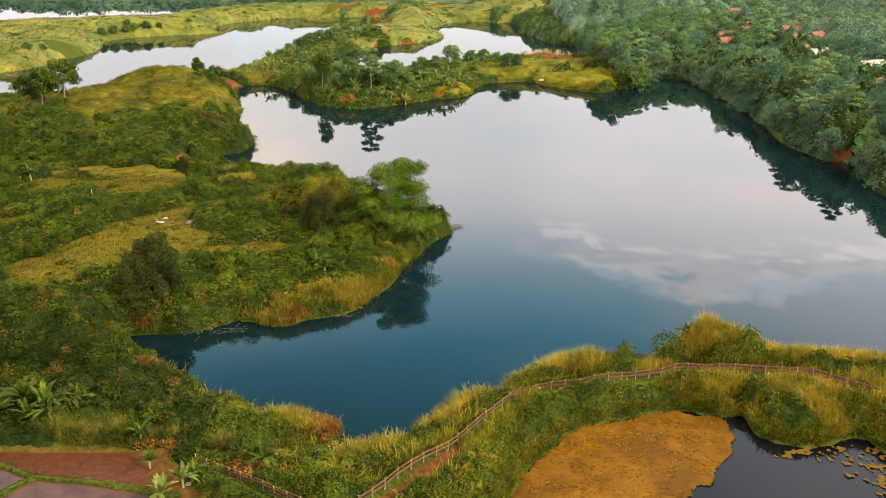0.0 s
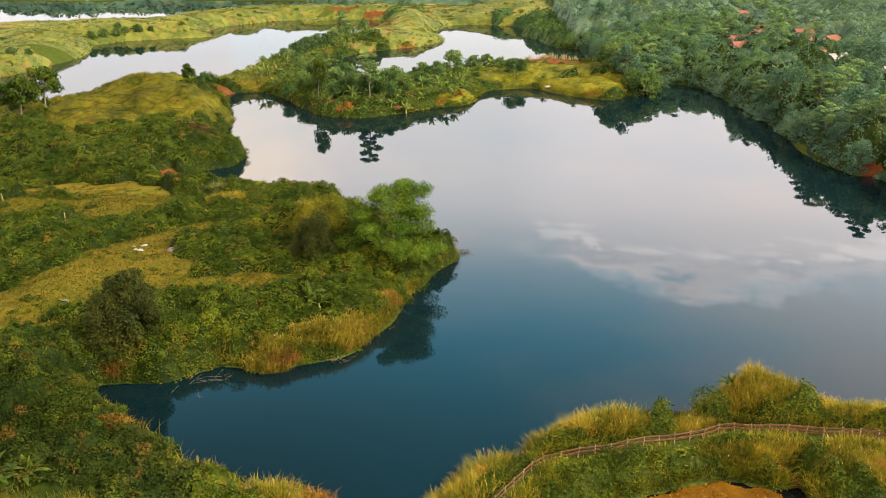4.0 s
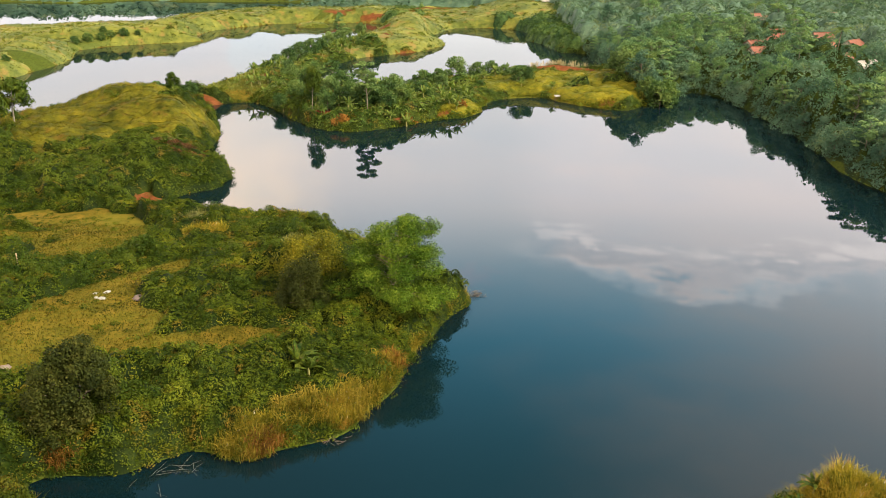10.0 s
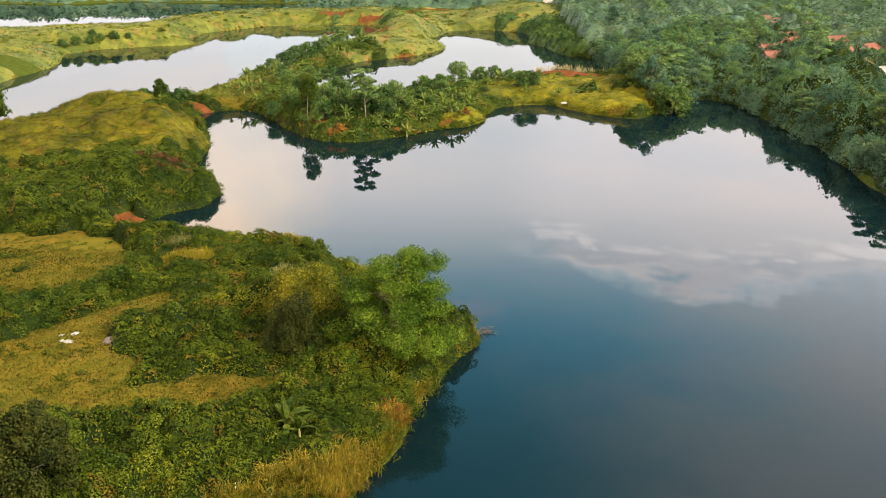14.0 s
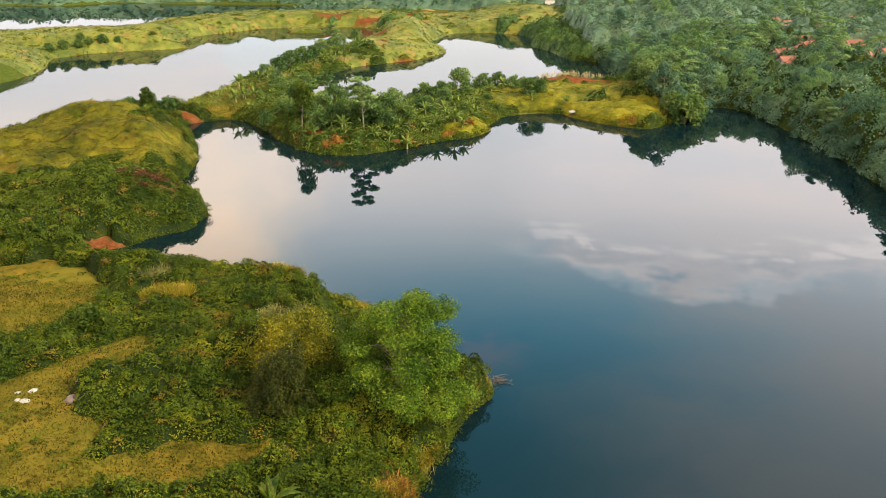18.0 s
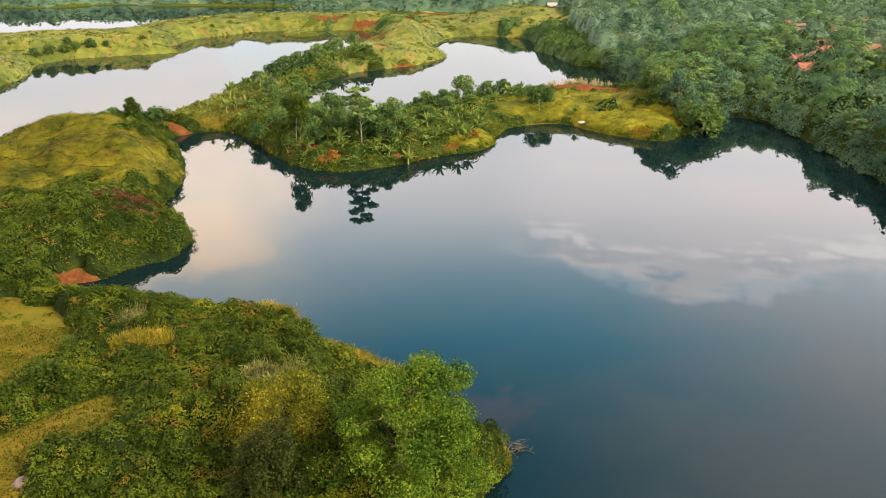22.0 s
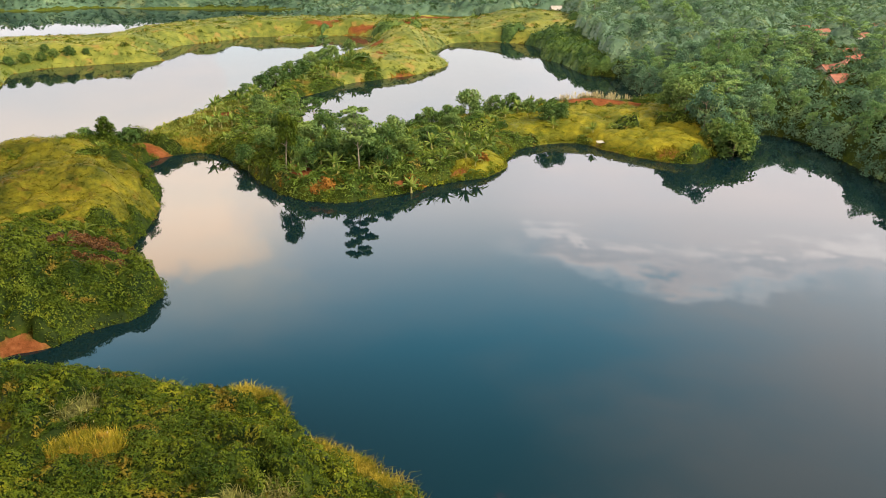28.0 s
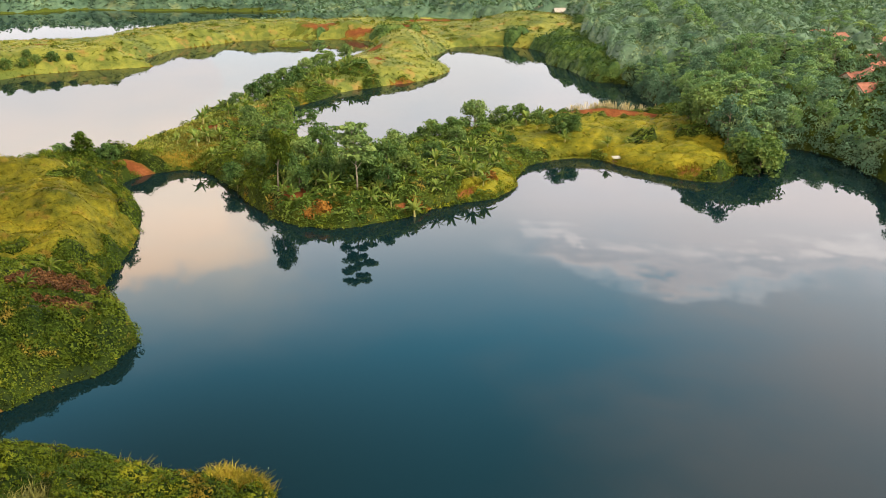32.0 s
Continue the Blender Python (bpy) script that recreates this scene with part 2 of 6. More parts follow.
M_FERN = leaf_material("dry_fern", (0.03, 0.016, 0.008), (0.085, 0.04, 0.017), (0.16, 0.08, 0.032), 0.4)
M_RUST = leaf_material("rusty_leaves", (0.08, 0.04, 0.01), (0.23, 0.105, 0.02), (0.38, 0.19, 0.04), 0.4)
M_HERO = leaf_material("albizia_leaves", (0.018, 0.046, 0.004), (0.066, 0.12, 0.01), (0.17, 0.225, 0.022), 0.25, None, 0.25, 0.6, 0.05, 0.7)
M_PALE = leaf_material("pale_leaves", (0.055, 0.105, 0.032), (0.125, 0.19, 0.055), (0.23, 0.3, 0.09), 0.2, None, 0.25, 0.3, 0.12, 0.6)
M_OLIVE = leaf_material("olive_leaves", (0.045, 0.058, 0.006), (0.15, 0.145, 0.011), (0.32, 0.265, 0.018), 0.3)
M_BUSH = leaf_material("bush_leaves", (0.018, 0.039, 0.004), (0.056, 0.086, 0.009), (0.135, 0.152, 0.017), 0.15, None, 0.25, 0.3, 0.08, 0.55)
# near-black green for the sheet below loose leaves: painted shade in their gaps
M_INNER_SHADE = leaf_material("inner_leaf_shade", (0.009, 0.019, 0.002), (0.025, 0.04, 0.003), (0.056, 0.07, 0.006), 0.3)
M_HILL = leaf_material("hill_leaves", (0.011, 0.023, 0.002), (0.042, 0.056, 0.005), (0.14, 0.125, 0.012), 0.16, (0.16, 0.088, 0.018), 0.25, 0.22, 0.08, 0.55)
M_DARK = leaf_material("dark_needles", (0.018, 0.026, 0.005), (0.046, 0.054, 0.009), (0.105, 0.1, 0.02), 0.3, None, 0.2, 0.3)
M_DRY = leaf_material("dry_shrub", (0.06, 0.066, 0.018), (0.15, 0.15, 0.045), (0.29, 0.27, 0.1), 0.4)
M_TREE = leaf_material("tree_leaves", (0.05, 0.078, 0.006), (0.135, 0.162, 0.012), (0.26, 0.26, 0.022), 0.2, None, 0.25, 0.25)
# woods greens paled and shifted to blue: distance haze painted into the leaves
M_HAZY_WOODS = leaf_material("hazy_woods_leaves", (0.042, 0.096, 0.06), (0.092, 0.172, 0.104), (0.17, 0.26, 0.15), 0.06, (0.17, 0.24, 0.1), 0.25, 0.14, 0.2, 0.35)
M_HAZY_FARWOODS = leaf_material("hazy_far_woods_leaves", (0.05, 0.1, 0.062), (0.1, 0.17, 0.105), (0.17, 0.245, 0.14), 0.035, (0.18, 0.22, 0.1), 0.25, 0.12, 0.25, 0.3)
M_HAZY_FRESH = leaf_material("hazy_fresh_leaves", (0.06, 0.13, 0.05), (0.14, 0.235, 0.085), (0.26, 0.36, 0.13), 0.12, None, 0.3, 0.25, 0.2, 0.4)
M_REED = leaf_material("reed_blades", (0.06, 0.075, 0.007), (0.22, 0.185, 0.016), (0.48, 0.35, 0.045), 0.25, (0.36, 0.18, 0.035))
M_OLIVE_REED = leaf_material("olive_reed_blades", (0.035, 0.05, 0.006), (0.1, 0.11, 0.015), (0.24, 0.215, 0.04), 0.25, (0.2, 0.13, 0.03))
M_STALK = leaf_material("golden_stalks", (0.07, 0.08, 0.008), (0.21, 0.175, 0.018), (0.41, 0.3, 0.05), 0.3, (0.09, 0.12, 0.012), 0.45, 0.7)
M_PLUME = leaf_material("reed_plumes", (0.32, 0.27, 0.15), (0.42, 0.36, 0.22), (0.52, 0.46, 0.34), 0.5)
M_TURF = leaf_material("turf_blades", (0.03, 0.034, 0.003), (0.084, 0.072, 0.006), (0.155, 0.112, 0.012), 0.12, (0.05, 0.064, 0.006), 0.25, 0.3)
M_BANANA = leaf_material("banana_leaf", (0.04, 0.08, 0.016), (0.11, 0.165, 0.034), (0.25, 0.29, 0.065), 0.5, (0.2, 0.15, 0.05), 0.35)
M_BANANA_DEEP = leaf_material("banana_leaf_deep", (0.016, 0.036, 0.005), (0.052, 0.082, 0.01), (0.14, 0.165, 0.02), 0.5, (0.12, 0.075, 0.025), 0.35)
M_ALGAE = leaf_material("algae_scum", (0.085, 0.038, 0.002), (0.16, 0.073, 0.004), (0.235, 0.112, 0.006), 0.1, None, 0.0, 0.0)
M_SCUM = leaf_material("scum_tufts", (0.07, 0.032, 0.002), (0.165, 0.078, 0.004), (0.24, 0.122, 0.007), 0.15, None, 0.0, 0.6)
M_LILY = plain_material("pond_plants", (0.05, 0.03, 0.007), (0.17, 0.095, 0.016), 6.0, 0.9, 0.8, 0, 0, 0.05)
M_BARK = plain_material("bark", (0.07, 0.05, 0.035), (0.2, 0.16, 0.12), 2.0, 0.9, 0.6)
M_PALEBARK = plain_material("pale_bark", (0.11, 0.095, 0.072), (0.24, 0.21, 0.165), 2.0, 0.85, 0.4)
M_BAMBOO = plain_material("weathered_bamboo", (0.06, 0.03, 0.013), (0.21, 0.11, 0.05), 3.0, 0.9, 0.3, 0, 0.45, 0.05)
M_ROOF = plain_material("clay_tile", (0.16, 0.058, 0.04), (0.3, 0.12, 0.08), 1.5, 0.85, 0.4, 0, 0.35)
M_GREYROOF = plain_material("grey_sheet_roof", (0.2, 0.18, 0.17), (0.36, 0.33, 0.3), 1.0, 0.6, 0.2)
M_WALL = plain_material("house_plaster", (0.3, 0.27, 0.22), (0.48, 0.44, 0.39), 0.8, 0.9, 0.1)
M_GLASS = plain_material("dark_pane", (0.02, 0.025, 0.03), (0.05, 0.055, 0.06), 2.0, 0.15, 0)
M_WHITE = plain_material("dirty_white", (0.17, 0.16, 0.135), (0.36, 0.345, 0.3), 3.0, 0.9, 0.2)
M_STONE = plain_material("grey_stone", (0.1, 0.075, 0.062), (0.24, 0.19, 0.16), 1.2, 0.9, 0.6)

# ================= plan: shores in metres, lake level at z = 0 =================
SOUTH = [(230, 60), (140, 45), (66, 41), (58, 42), (49, 43), (42, 44), (37, 47.5), (32, 46), (30, 43), (25, 41.5), (19, 41.5), (13, 39), (11, 36), (8, 34), (3, 30), (0, 25.5), (-4, 23.6), (-8, 22.0), (-12, 21.6), (-12.4, 22.8), (-8.6, 24.2), (-6, 26), (-7.5, 27.6), (-11, 29), (-15, 30.5), (-18, 33), (-23, 34), (-26, 38), (-30, 40), (-33, 44), (-38, 47)]
PENINSULA = [(-37, 50), (-30, 51), (-27, 53), (-24, 55), (-18, 53), (-16, 55), (-9, 58), (-7, 62), (-4, 69), (-3, 74), (-0.8, 79.5), (1.9, 86.8), (5.2, 92.3), (2, 96.5), (-2, 103), (-7, 109), (-11, 113), (-16, 115), (-19.5, 119), (-20.5, 124), (-24, 126), (-31, 126.5), (-36, 128), (-43, 130), (-49, 131)]
HEADLAND = [(-57, 133), (-58, 137), (-53, 139), (-49.5, 144), (-45.2, 148), (-44.8, 153), (-44.4, 157), (-50.2, 166), (-54.2, 172), (-56, 187), (-58, 200), (-62, 211), (-68, 220), (-71, 226), (-68, 233), (-61, 238), (-56, 237)]
ISLAND = [(-50, 230), (-43, 218), (-37, 209), (-32, 203), (-26, 200), (-20, 200), (-10, 206), (-2, 213), (7, 218), (12, 226), (12, 233), (17, 243), (25, 248), (32, 247), (38, 240), (47, 231), (55, 229), (61, 236), (68, 241)]
FOREST = [(76, 255), (84, 257), (89, 246), (90, 229), (92, 193), (89, 162), (92, 144), (97, 141), (93, 120), (98, 112), (130, 110), (230, 120)]
LEFT_LAKE = [(-104, 213), (-90, 228), (-84, 239), (-79, 246), (-77, 263), (-70, 276), (-70, 293), (-65, 301), (-59, 311), (-55, 339), (-50, 356), (-41, 384), (-34, 408), (-30, 429), (-32, 456), (-39, 464), (-50, 468), (-68, 463), (-89, 463), (-99, 453), (-109, 441), (-118, 428), (-120, 411), (-123, 393), (-111, 385), (-121, 379), (-133, 374), (-147, 366), (-155, 354), (-156, 348), (-150, 329), (-147.5, 308), (-150, 294), (-151, 280), (-158, 262), (-180, 240), (-200, 222), (-170, 205)]
ISLET = [(-80, 447), (-74, 455), (-64, 452), (-61, 444), (-72, 441)]
MIDDLE_LAKE = [(-46, 301), (-38, 262), (-28, 251), (-19, 248), (-9, 254), (2, 267), (15, 279), (27, 286), (40, 287), (51, 289), (62, 303), (62, 316), (62, 336), (61, 346), (50, 352), (48, 364), (45, 380), (39, 394), (43, 420), (38, 434), (28, 443), (16, 444), (3, 440), (-2, 421), (-6, 412), (-6, 400), (-5, 385), (1, 375), (-9, 354), (-18, 346), (-25, 340), (-34, 332), (-38, 323), (-44, 312)]
FAR_LAKE = [(-300, 400), (-215, 430), (-196, 442), (-174, 448), (-155, 458), (-158, 475), (-152, 499), (-134, 515), (-122, 532), (-95, 544), (-80, 580), (-105, 601), (-159, 607), (-187, 606), (-224, 613), (-243, 598), (-265, 587), (-340, 590), (-420, 480)]
POND = [(-101, 128), (-93, 130), (-89, 134), (-88, 138), (-95, 140), (-100, 140), (-112, 138), (-112, 130)]
MARSH = [(8, 6), (9, 12), (12, 19), (15, 23), (18, 27), (23, 29.5), (27, 31), (32, 31.5), (35, 30), (37, 31), (38, 27), (41, 25), (44, 25), (48, 27), (50, 24), (52, 20), (53, 14), (52, 6)]
ALGAE = [(9.5, 12), (12, 19), (15, 22.5), (18, 26.5), (23, 29), (27, 30.6), (31, 31), (35, 28), (34, 24), (31, 20), (29, 18), (26, 15), (24, 10), (9, 8)]
FENCE = [(52, 31), (48.5, 33.6), (44.5, 35.5), (40, 36), (35.6, 36.9), (31.8, 37.2), (28, 35.8), (23.3, 34.5), (18, 33.1), (12.8, 32), (11, 30), (8.2, 25.8), (5.3, 21.6), (2, 18), (-0.5, 15.3), (-3, 12)]
SOUTH_FENCE = [(-19.5, 18.6), (-18.4, 17.9), (-16.1, 16.6), (-13.6, 15), (-10.6, 13.1), (-7, 11)]


def rounded(pts, n=5, closed=True):
    """A smooth line through the plan's points."""
    p, out, k = np.array(pts, float), [], len(pts)
    for i in range(k if closed else k - 1):
        a, b, c, d = (p[j % k] if closed else p[min(max(j, 0), k - 1)] for j in (i - 1, i, i + 1, i + 2))
        for t in np.arange(n) / n:
            out.append(0.5 * (2 * b + (c - a) * t + (2 * a - 5 * b + 4 * c - d) * t * t + (3 * b - a - 3 * c + d) * t**3))
    return np.array(out + ([] if closed else [p[-1]]))


def signed(loop, X, Y):
    """Distance to a closed line, negative inside it."""
    x, y = X.ravel(), Y.ravel()
    best, inside = np.full(x.shape, 1e9), np.zeros(x.shape, bool)
    for a, b in zip(loop, np.roll(loop, -1, 0)):
        e = b - a
        t = np.clip(((x - a[0]) * e[0] + (y - a[1]) * e[1]) / (e @ e + 1e-9), 0, 1)
        np.minimum(best, (x - a[0] - t * e[0]) ** 2 + (y - a[1] - t * e[1]) ** 2, out=best)
        if a[1] != b[1]:
            cross = (a[1] > y) != (b[1] > y)
            inside ^= cross & (x < a[0] + (y - a[1]) / (b[1] - a[1]) * e[0])
    return (np.sqrt(best) * np.where(inside, -1, 1)).reshape(X.shape)


def lattice(seed):
    return np.random.RandomState(seed).rand(256, 256)


LATTICES = [lattice(s) for s in range(8)]


def vnoise(x, y, size, seed=0):
    """Smooth noise in 0..1 with features of that many metres."""
    g = LATTICES[seed % 8]
    u, v = np.asarray(x) / size + 57.3 * seed, np.asarray(y) / size + 31.7 * seed
    i, j = np.floor(u).astype(int), np.floor(v).astype(int)
    a, b = u - i, v - j
    a, b = a * a * (3 - 2 * a), b * b * (3 - 2 * b)
    i0, i1, j0, j1 = i % 256, (i + 1) % 256, j % 256, (j + 1) % 256
    return (g[i0, j0] * (1 - a) + g[i1, j0] * a) * (1 - b) + (g[i0, j1] * (1 - a) + g[i1, j1] * a) * b


def fbm(x, y, size, seed=0):
    return (vnoise(x, y, size, seed) + 0.5 * vnoise(x, y, size / 2.1, seed + 1) + 0.25 * vnoise(x, y, size / 4.3, seed + 2)) / 1.75


def spacing(stops):
    """Grid lines: (from, to, first step, last step) runs."""
    out = []
    for lo, hi, s0, s1 in stops:
        n = max(2, int(round((hi - lo) / ((s0 + s1) / 2))))
        t = np.arange(n) / n
        out.append(lo + (hi - lo) * (t * s0 + t * t * (s1 - s0) / 2) / ((s0 + s1) / 2))
    return np.concatenate(out + [[stops[-1][1]]])


GX = spacing([(-3000, -700, 400, 40), (-700, -260, 30, 5), (-260, -110, 4, 1.2), (-110, 110, 1.3, 1.3), (110, 260, 1.2, 4), (260, 700, 5, 30), (700, 3000, 40, 400)])
GY = spacing([(-600, -20, 80, 8), (-20, 5, 3, 1), (5, 140, 1.1, 1.1), (140, 260, 1.15, 1.5), (260, 480, 1.2, 2.2), (480, 700, 2.4, 6), (700, 3500, 20, 400)])
XX, YY = np.meshgrid(GX, GY)

wobble_x, wobble_y = (fbm(XX, YY, 5.0, 1) - 0.5) * 1.8, (fbm(XX, YY, 5.0, 4) - 0.5) * 1.8
WXX, WYY = XX + wobble_x, YY + wobble_y
MAIN_LAKE = rounded(SOUTH + PENINSULA + HEADLAND + ISLAND + FOREST, 3)
SD = np.minimum.reduce([signed(MAIN_LAKE, WXX, WYY), np.maximum(signed(rounded(LEFT_LAKE, 3), WXX, WYY), -signed(rounded(ISLET, 3), WXX, WYY)),
                        signed(rounded(MIDDLE_LAKE, 3), WXX, WYY), signed(rounded(FAR_LAKE, 3), WXX, WYY), signed(rounded(POND, 3), WXX, WYY)])
SD_MARSH = signed(rounded(MARSH, 3), XX + wobble_x * 0.6, YY + wobble_y * 0.6)
MARSH_Z = 0.6
PADDY_Z = 1.9

# swells of the land: x, y, height, radius in x, radius in y
SWELLS = [(-46, 42, 3.2, 13, 7), (-75, 45, 3, 20, 20), (38.6, 43.4, 7.2, 5.2, 3.8), (51, 39.5, 2.0, 10, 3), (19, 38.3, 2.2, 6.5, 3),
          (-45, 80, 1.8, 18, 18), (-20, 90, 1.6, 12, 12), (-20, 100, 1.6, 8, 8), (-84, 207, 5.0, 13, 12), (-72, 194, 4.0, 15, 15), (-64, 184, 2.0, 9, 12), (-94, 126, -2.2, 12, 6), (-70, 191, 1.6, 5, 4), (-77, 184, 1.4, 4, 5), (-68, 203, 1.4, 6, 4), (-85, 190, 1.2, 4, 6), (-60, 178, 1.3, 4, 5), (-73, 207, 1.5, 4, 5), (-62, 156, 3.2, 12, 14), (-95, 170, 2.5, 18, 25),
          (-20, 225, 0.8, 18, 14), (-70, 240, 1.5, 10, 9), (-58, 270, 1.5, 9, 20), (40, 262, 1.4, 22, 12), (60, 258, 2.5, 10, 10), (41, 278, 2.6, 17, 4),
          (-16, 405, 8.5, 15, 24), (-30, 365, 2.5, 14, 18), (38, 482, 6.5, 26, 26), (130, 260, 5, 40, 160), (110, 150, 4, 18, 30), (100, 450, 6, 50, 90)]
for fx, fy in ((-175, 345), (-166, 325), (-165, 305), (-168, 285), (-172, 372), (-152, 380), (-132, 388), (-133, 410), (-128, 432), (-112, 452), (-92, 474), (-70, 478), (-45, 480), (-20, 470)):
    SWELLS.append((fx, fy, 4.0, 13, 9))


def height(x, y, sd, sdm):
    d = np.maximum(sd, 0)
    rise = 1 - np.exp(-((d / 2.6) ** 1.15))
    h = 2.2 * rise + 1.0 * (1 - np.exp(-d / 18))
    for cx, cy, a, rx, ry in SWELLS:
        h += a * np.exp(-(((x - cx) / rx) ** 2) - ((y - cy) / ry) ** 2) * (1 - np.exp(-((d / 3.5) ** 1.5)))
    h += (fbm(x, y, 14.0, 2) - 0.5) * 1.7 * (1 - np.exp(-d / 5)) + (fbm(x, y, 3.0, 5) - 0.5) * 0.6 * rise
    h += np.clip((np.hypot(x, y - 100) - 650) / 1500, 0, 1) ** 1.5 * 60 * (0.5 + vnoise(x, y, 400, 3))
    h = np.where(sd < 0, -np.minimum(3.0, -sd * 0.55), h)
    bank = MARSH_Z + 0.1 + np.maximum(sdm, 0) * 0.42
    h = np.where(sdm < 0, MARSH_Z - 0.05 - np.minimum(-sdm * 0.3, 0.8), np.where(sd > 0.5, np.minimum(h, bank + 0.15), h))
    soft = np.clip((21.8 - y) / 1.0, 0, 1) * np.clip((-19.6 - x + (y - 14) * -0.8) / 1.0, 0, 1)
    return h * (1 - soft) + (PADDY_Z - 0.12) * soft


ZZ = height(XX, YY, SD, SD_MARSH)


def on_grid(field, x, y):
    i = np.clip(np.searchsorted(GX, x) - 1, 0, len(GX) - 2)
    j = np.clip(np.searchsorted(GY, y) - 1, 0, len(GY) - 2)
    a, b = np.clip((x - GX[i]) / (GX[i + 1] - GX[i]), 0, 1), np.clip((y - GY[j]) / (GY[j + 1] - GY[j]), 0, 1)
    return (field[j, i] * (1 - a) + field[j, i + 1] * a) * (1 - b) + (field[j + 1, i] * (1 - a) + field[j + 1, i + 1] * a) * b


def ground_z(x, y):
    return on_grid(ZZ, np.asarray(x, float), np.asarray(y, float))


def shore_d(x, y):
    return np.minimum(on_grid(SD, np.asarray(x, float), np.asarray(y, float)), on_grid(SD_MARSH, np.asarray(x, float), np.asarray(y, float)))


def blot(x, y, spots, ragged=0.75, size=4.0, seed=3):
    """1 inside ragged ellipses (cx, cy, rx, ry, turn in degrees), 0 outside."""
    v = np.full(np.shape(x), -9.0)
    for cx, cy, rx, ry, deg in spots:
        c, s = math.cos(radians(deg)), math.sin(radians(deg))
        u, w = (x - cx) * c + (y - cy) * s, -(x - cx) * s + (y - cy) * c
        v = np.maximum(v, 1 - np.sqrt((u / rx) ** 2 + (w / ry) ** 2))
    return np.clip((v + (fbm(x, y, size, seed) - 0.5) * ragged * 1.6) * 3.5, 0, 1)


MEADOWS = [(-50, 69, 17, 8, 62), (-69, 86, 7, 4.5, 10), (-52, 58, 7, 6, 0), (-31.5, 61.6, 3, 1.6, 0), (-70, 108, 10, 8, 15),
           (-86, 172, 14, 15, 0), (-91, 187, 18, 20, 0), (-104, 196, 16, 12, 0), (-98, 122, 12, 6, 0), (-84, 156, 4, 2.5, 0), (-71, 188, 22, 18, 20), (-80, 207, 16, 12, 0), (6, 223, 10, 3.6, 50), (-78, 141, 6, 3, 0), (-109, 170, 9, 14, 0), (40, 262, 32, 14, 10), (50, 240, 17, 12, 0), (22, 254, 14, 9, 0),
           (-64, 262, 8, 26, 8), (-57, 296, 7, 24, 8), (-49, 325, 5, 18, 12), (-60, 266, 8, 8, 0), (-15, 400, 14, 32, 0), (-5, 372, 8, 8, 0), (38, 478, 26, 30, 0), (-130, 430, 60, 40, 20), (-200, 400, 70, 40, 20), (-80, 500, 60, 28, 0), (-10, 500, 50, 25, 0), (-70, 449, 9, 6, 0)]
PASTURE = [(-51, 81.8), (-48.6, 83.4), (-45.5, 88.4), (-42.6, 93), (-37, 98.6), (-34, 96), (-35.6, 91), (-38.7, 87.6), (-37.7, 82.7), (-34.5, 79), (-32, 73.8), (-27.8, 75.2), (-22.8, 77), (-17, 78.6), (-15, 76.3), (-17.3, 73.2), (-23, 69.4), (-27, 68.5), (-31.4, 68), (-33.6, 65.6), (-39.5, 69), (-43, 68), (-50, 66)]
NECK = [(-81, 245), (-77, 262), (-70, 276), (-64, 284), (-58, 272), (-57, 258), (-56, 244), (-64, 239), (-72, 240)]
UPPER_PASTURE = [(-80, 117), (-70, 124), (-55, 124), (-48.5, 114), (-47.4, 102), (-53, 98), (-58, 96), (-62, 101), (-60, 110), (-66, 116)]
SOILS = [(-57, 137.3, 5.2, 2.8, 10), (-71, 234.5, 6, 2.6, 0), (-85, 233, 3, 2, 0), (96, 143, 3, 3, 0), (97, 246, 4, 3, 0), (41, 277.2, 17, 3.0, -3), (28, 262, 3, 1.5, 0), (-24, 203.5, 1.6, 1.4, 0), (-11, 208.5, 1.6, 1.2, 40), (2, 218, 3, 0.9, 45), (-30, 212, 3, 2, 0), (-8, 217, 3, 1.5, 20), (-57.5, 166.5, 5.5, 3, 25), (50, 233, 3, 2, 0), (-58, 262, 4, 2, 20), (94, 300, 4, 10, 0), (3, 17.5, 7, 1.0, 52), (36.5, 32, 0.8, 2.2, 0),
         (-15, 30, 3, 1.4, 0), (-37.4, 119.5, 2, 1.5, 0), (-25, 366, 4, 3, 0), (-40, 470, 8, 3, 0), (-60, 474, 8, 2.5, 0), (-20, 468, 6, 3, 0), (-28, 392, 4, 3, 0), (-14, 347, 6, 2.5, 20), (0, 520, 30, 8, 0), (-33, 214, 5, 2.5, 120), (-170, 425, 8, 3, 0), (-60, 480, 12, 3, 0)]


def is_woods(x, y):
    edge = np.where(y < 236, 90, np.where(y < 300, 62 + (y - 236) * 0.05, np.where(y < 440, 58, 64)))
    w = (x > edge + (fbm(x, y, 14, 6) - 0.5) * 8) | (y > 530 + (fbm(x, y, 40, 2) - 0.5) * 40)
    return w & ~((x < -60) & (y < 470)) & (blot(x, y, [(38, 478, 26, 30, 0), (41, 278.5, 17, 4.0, -3)]) < 0.4) & (y > 95)


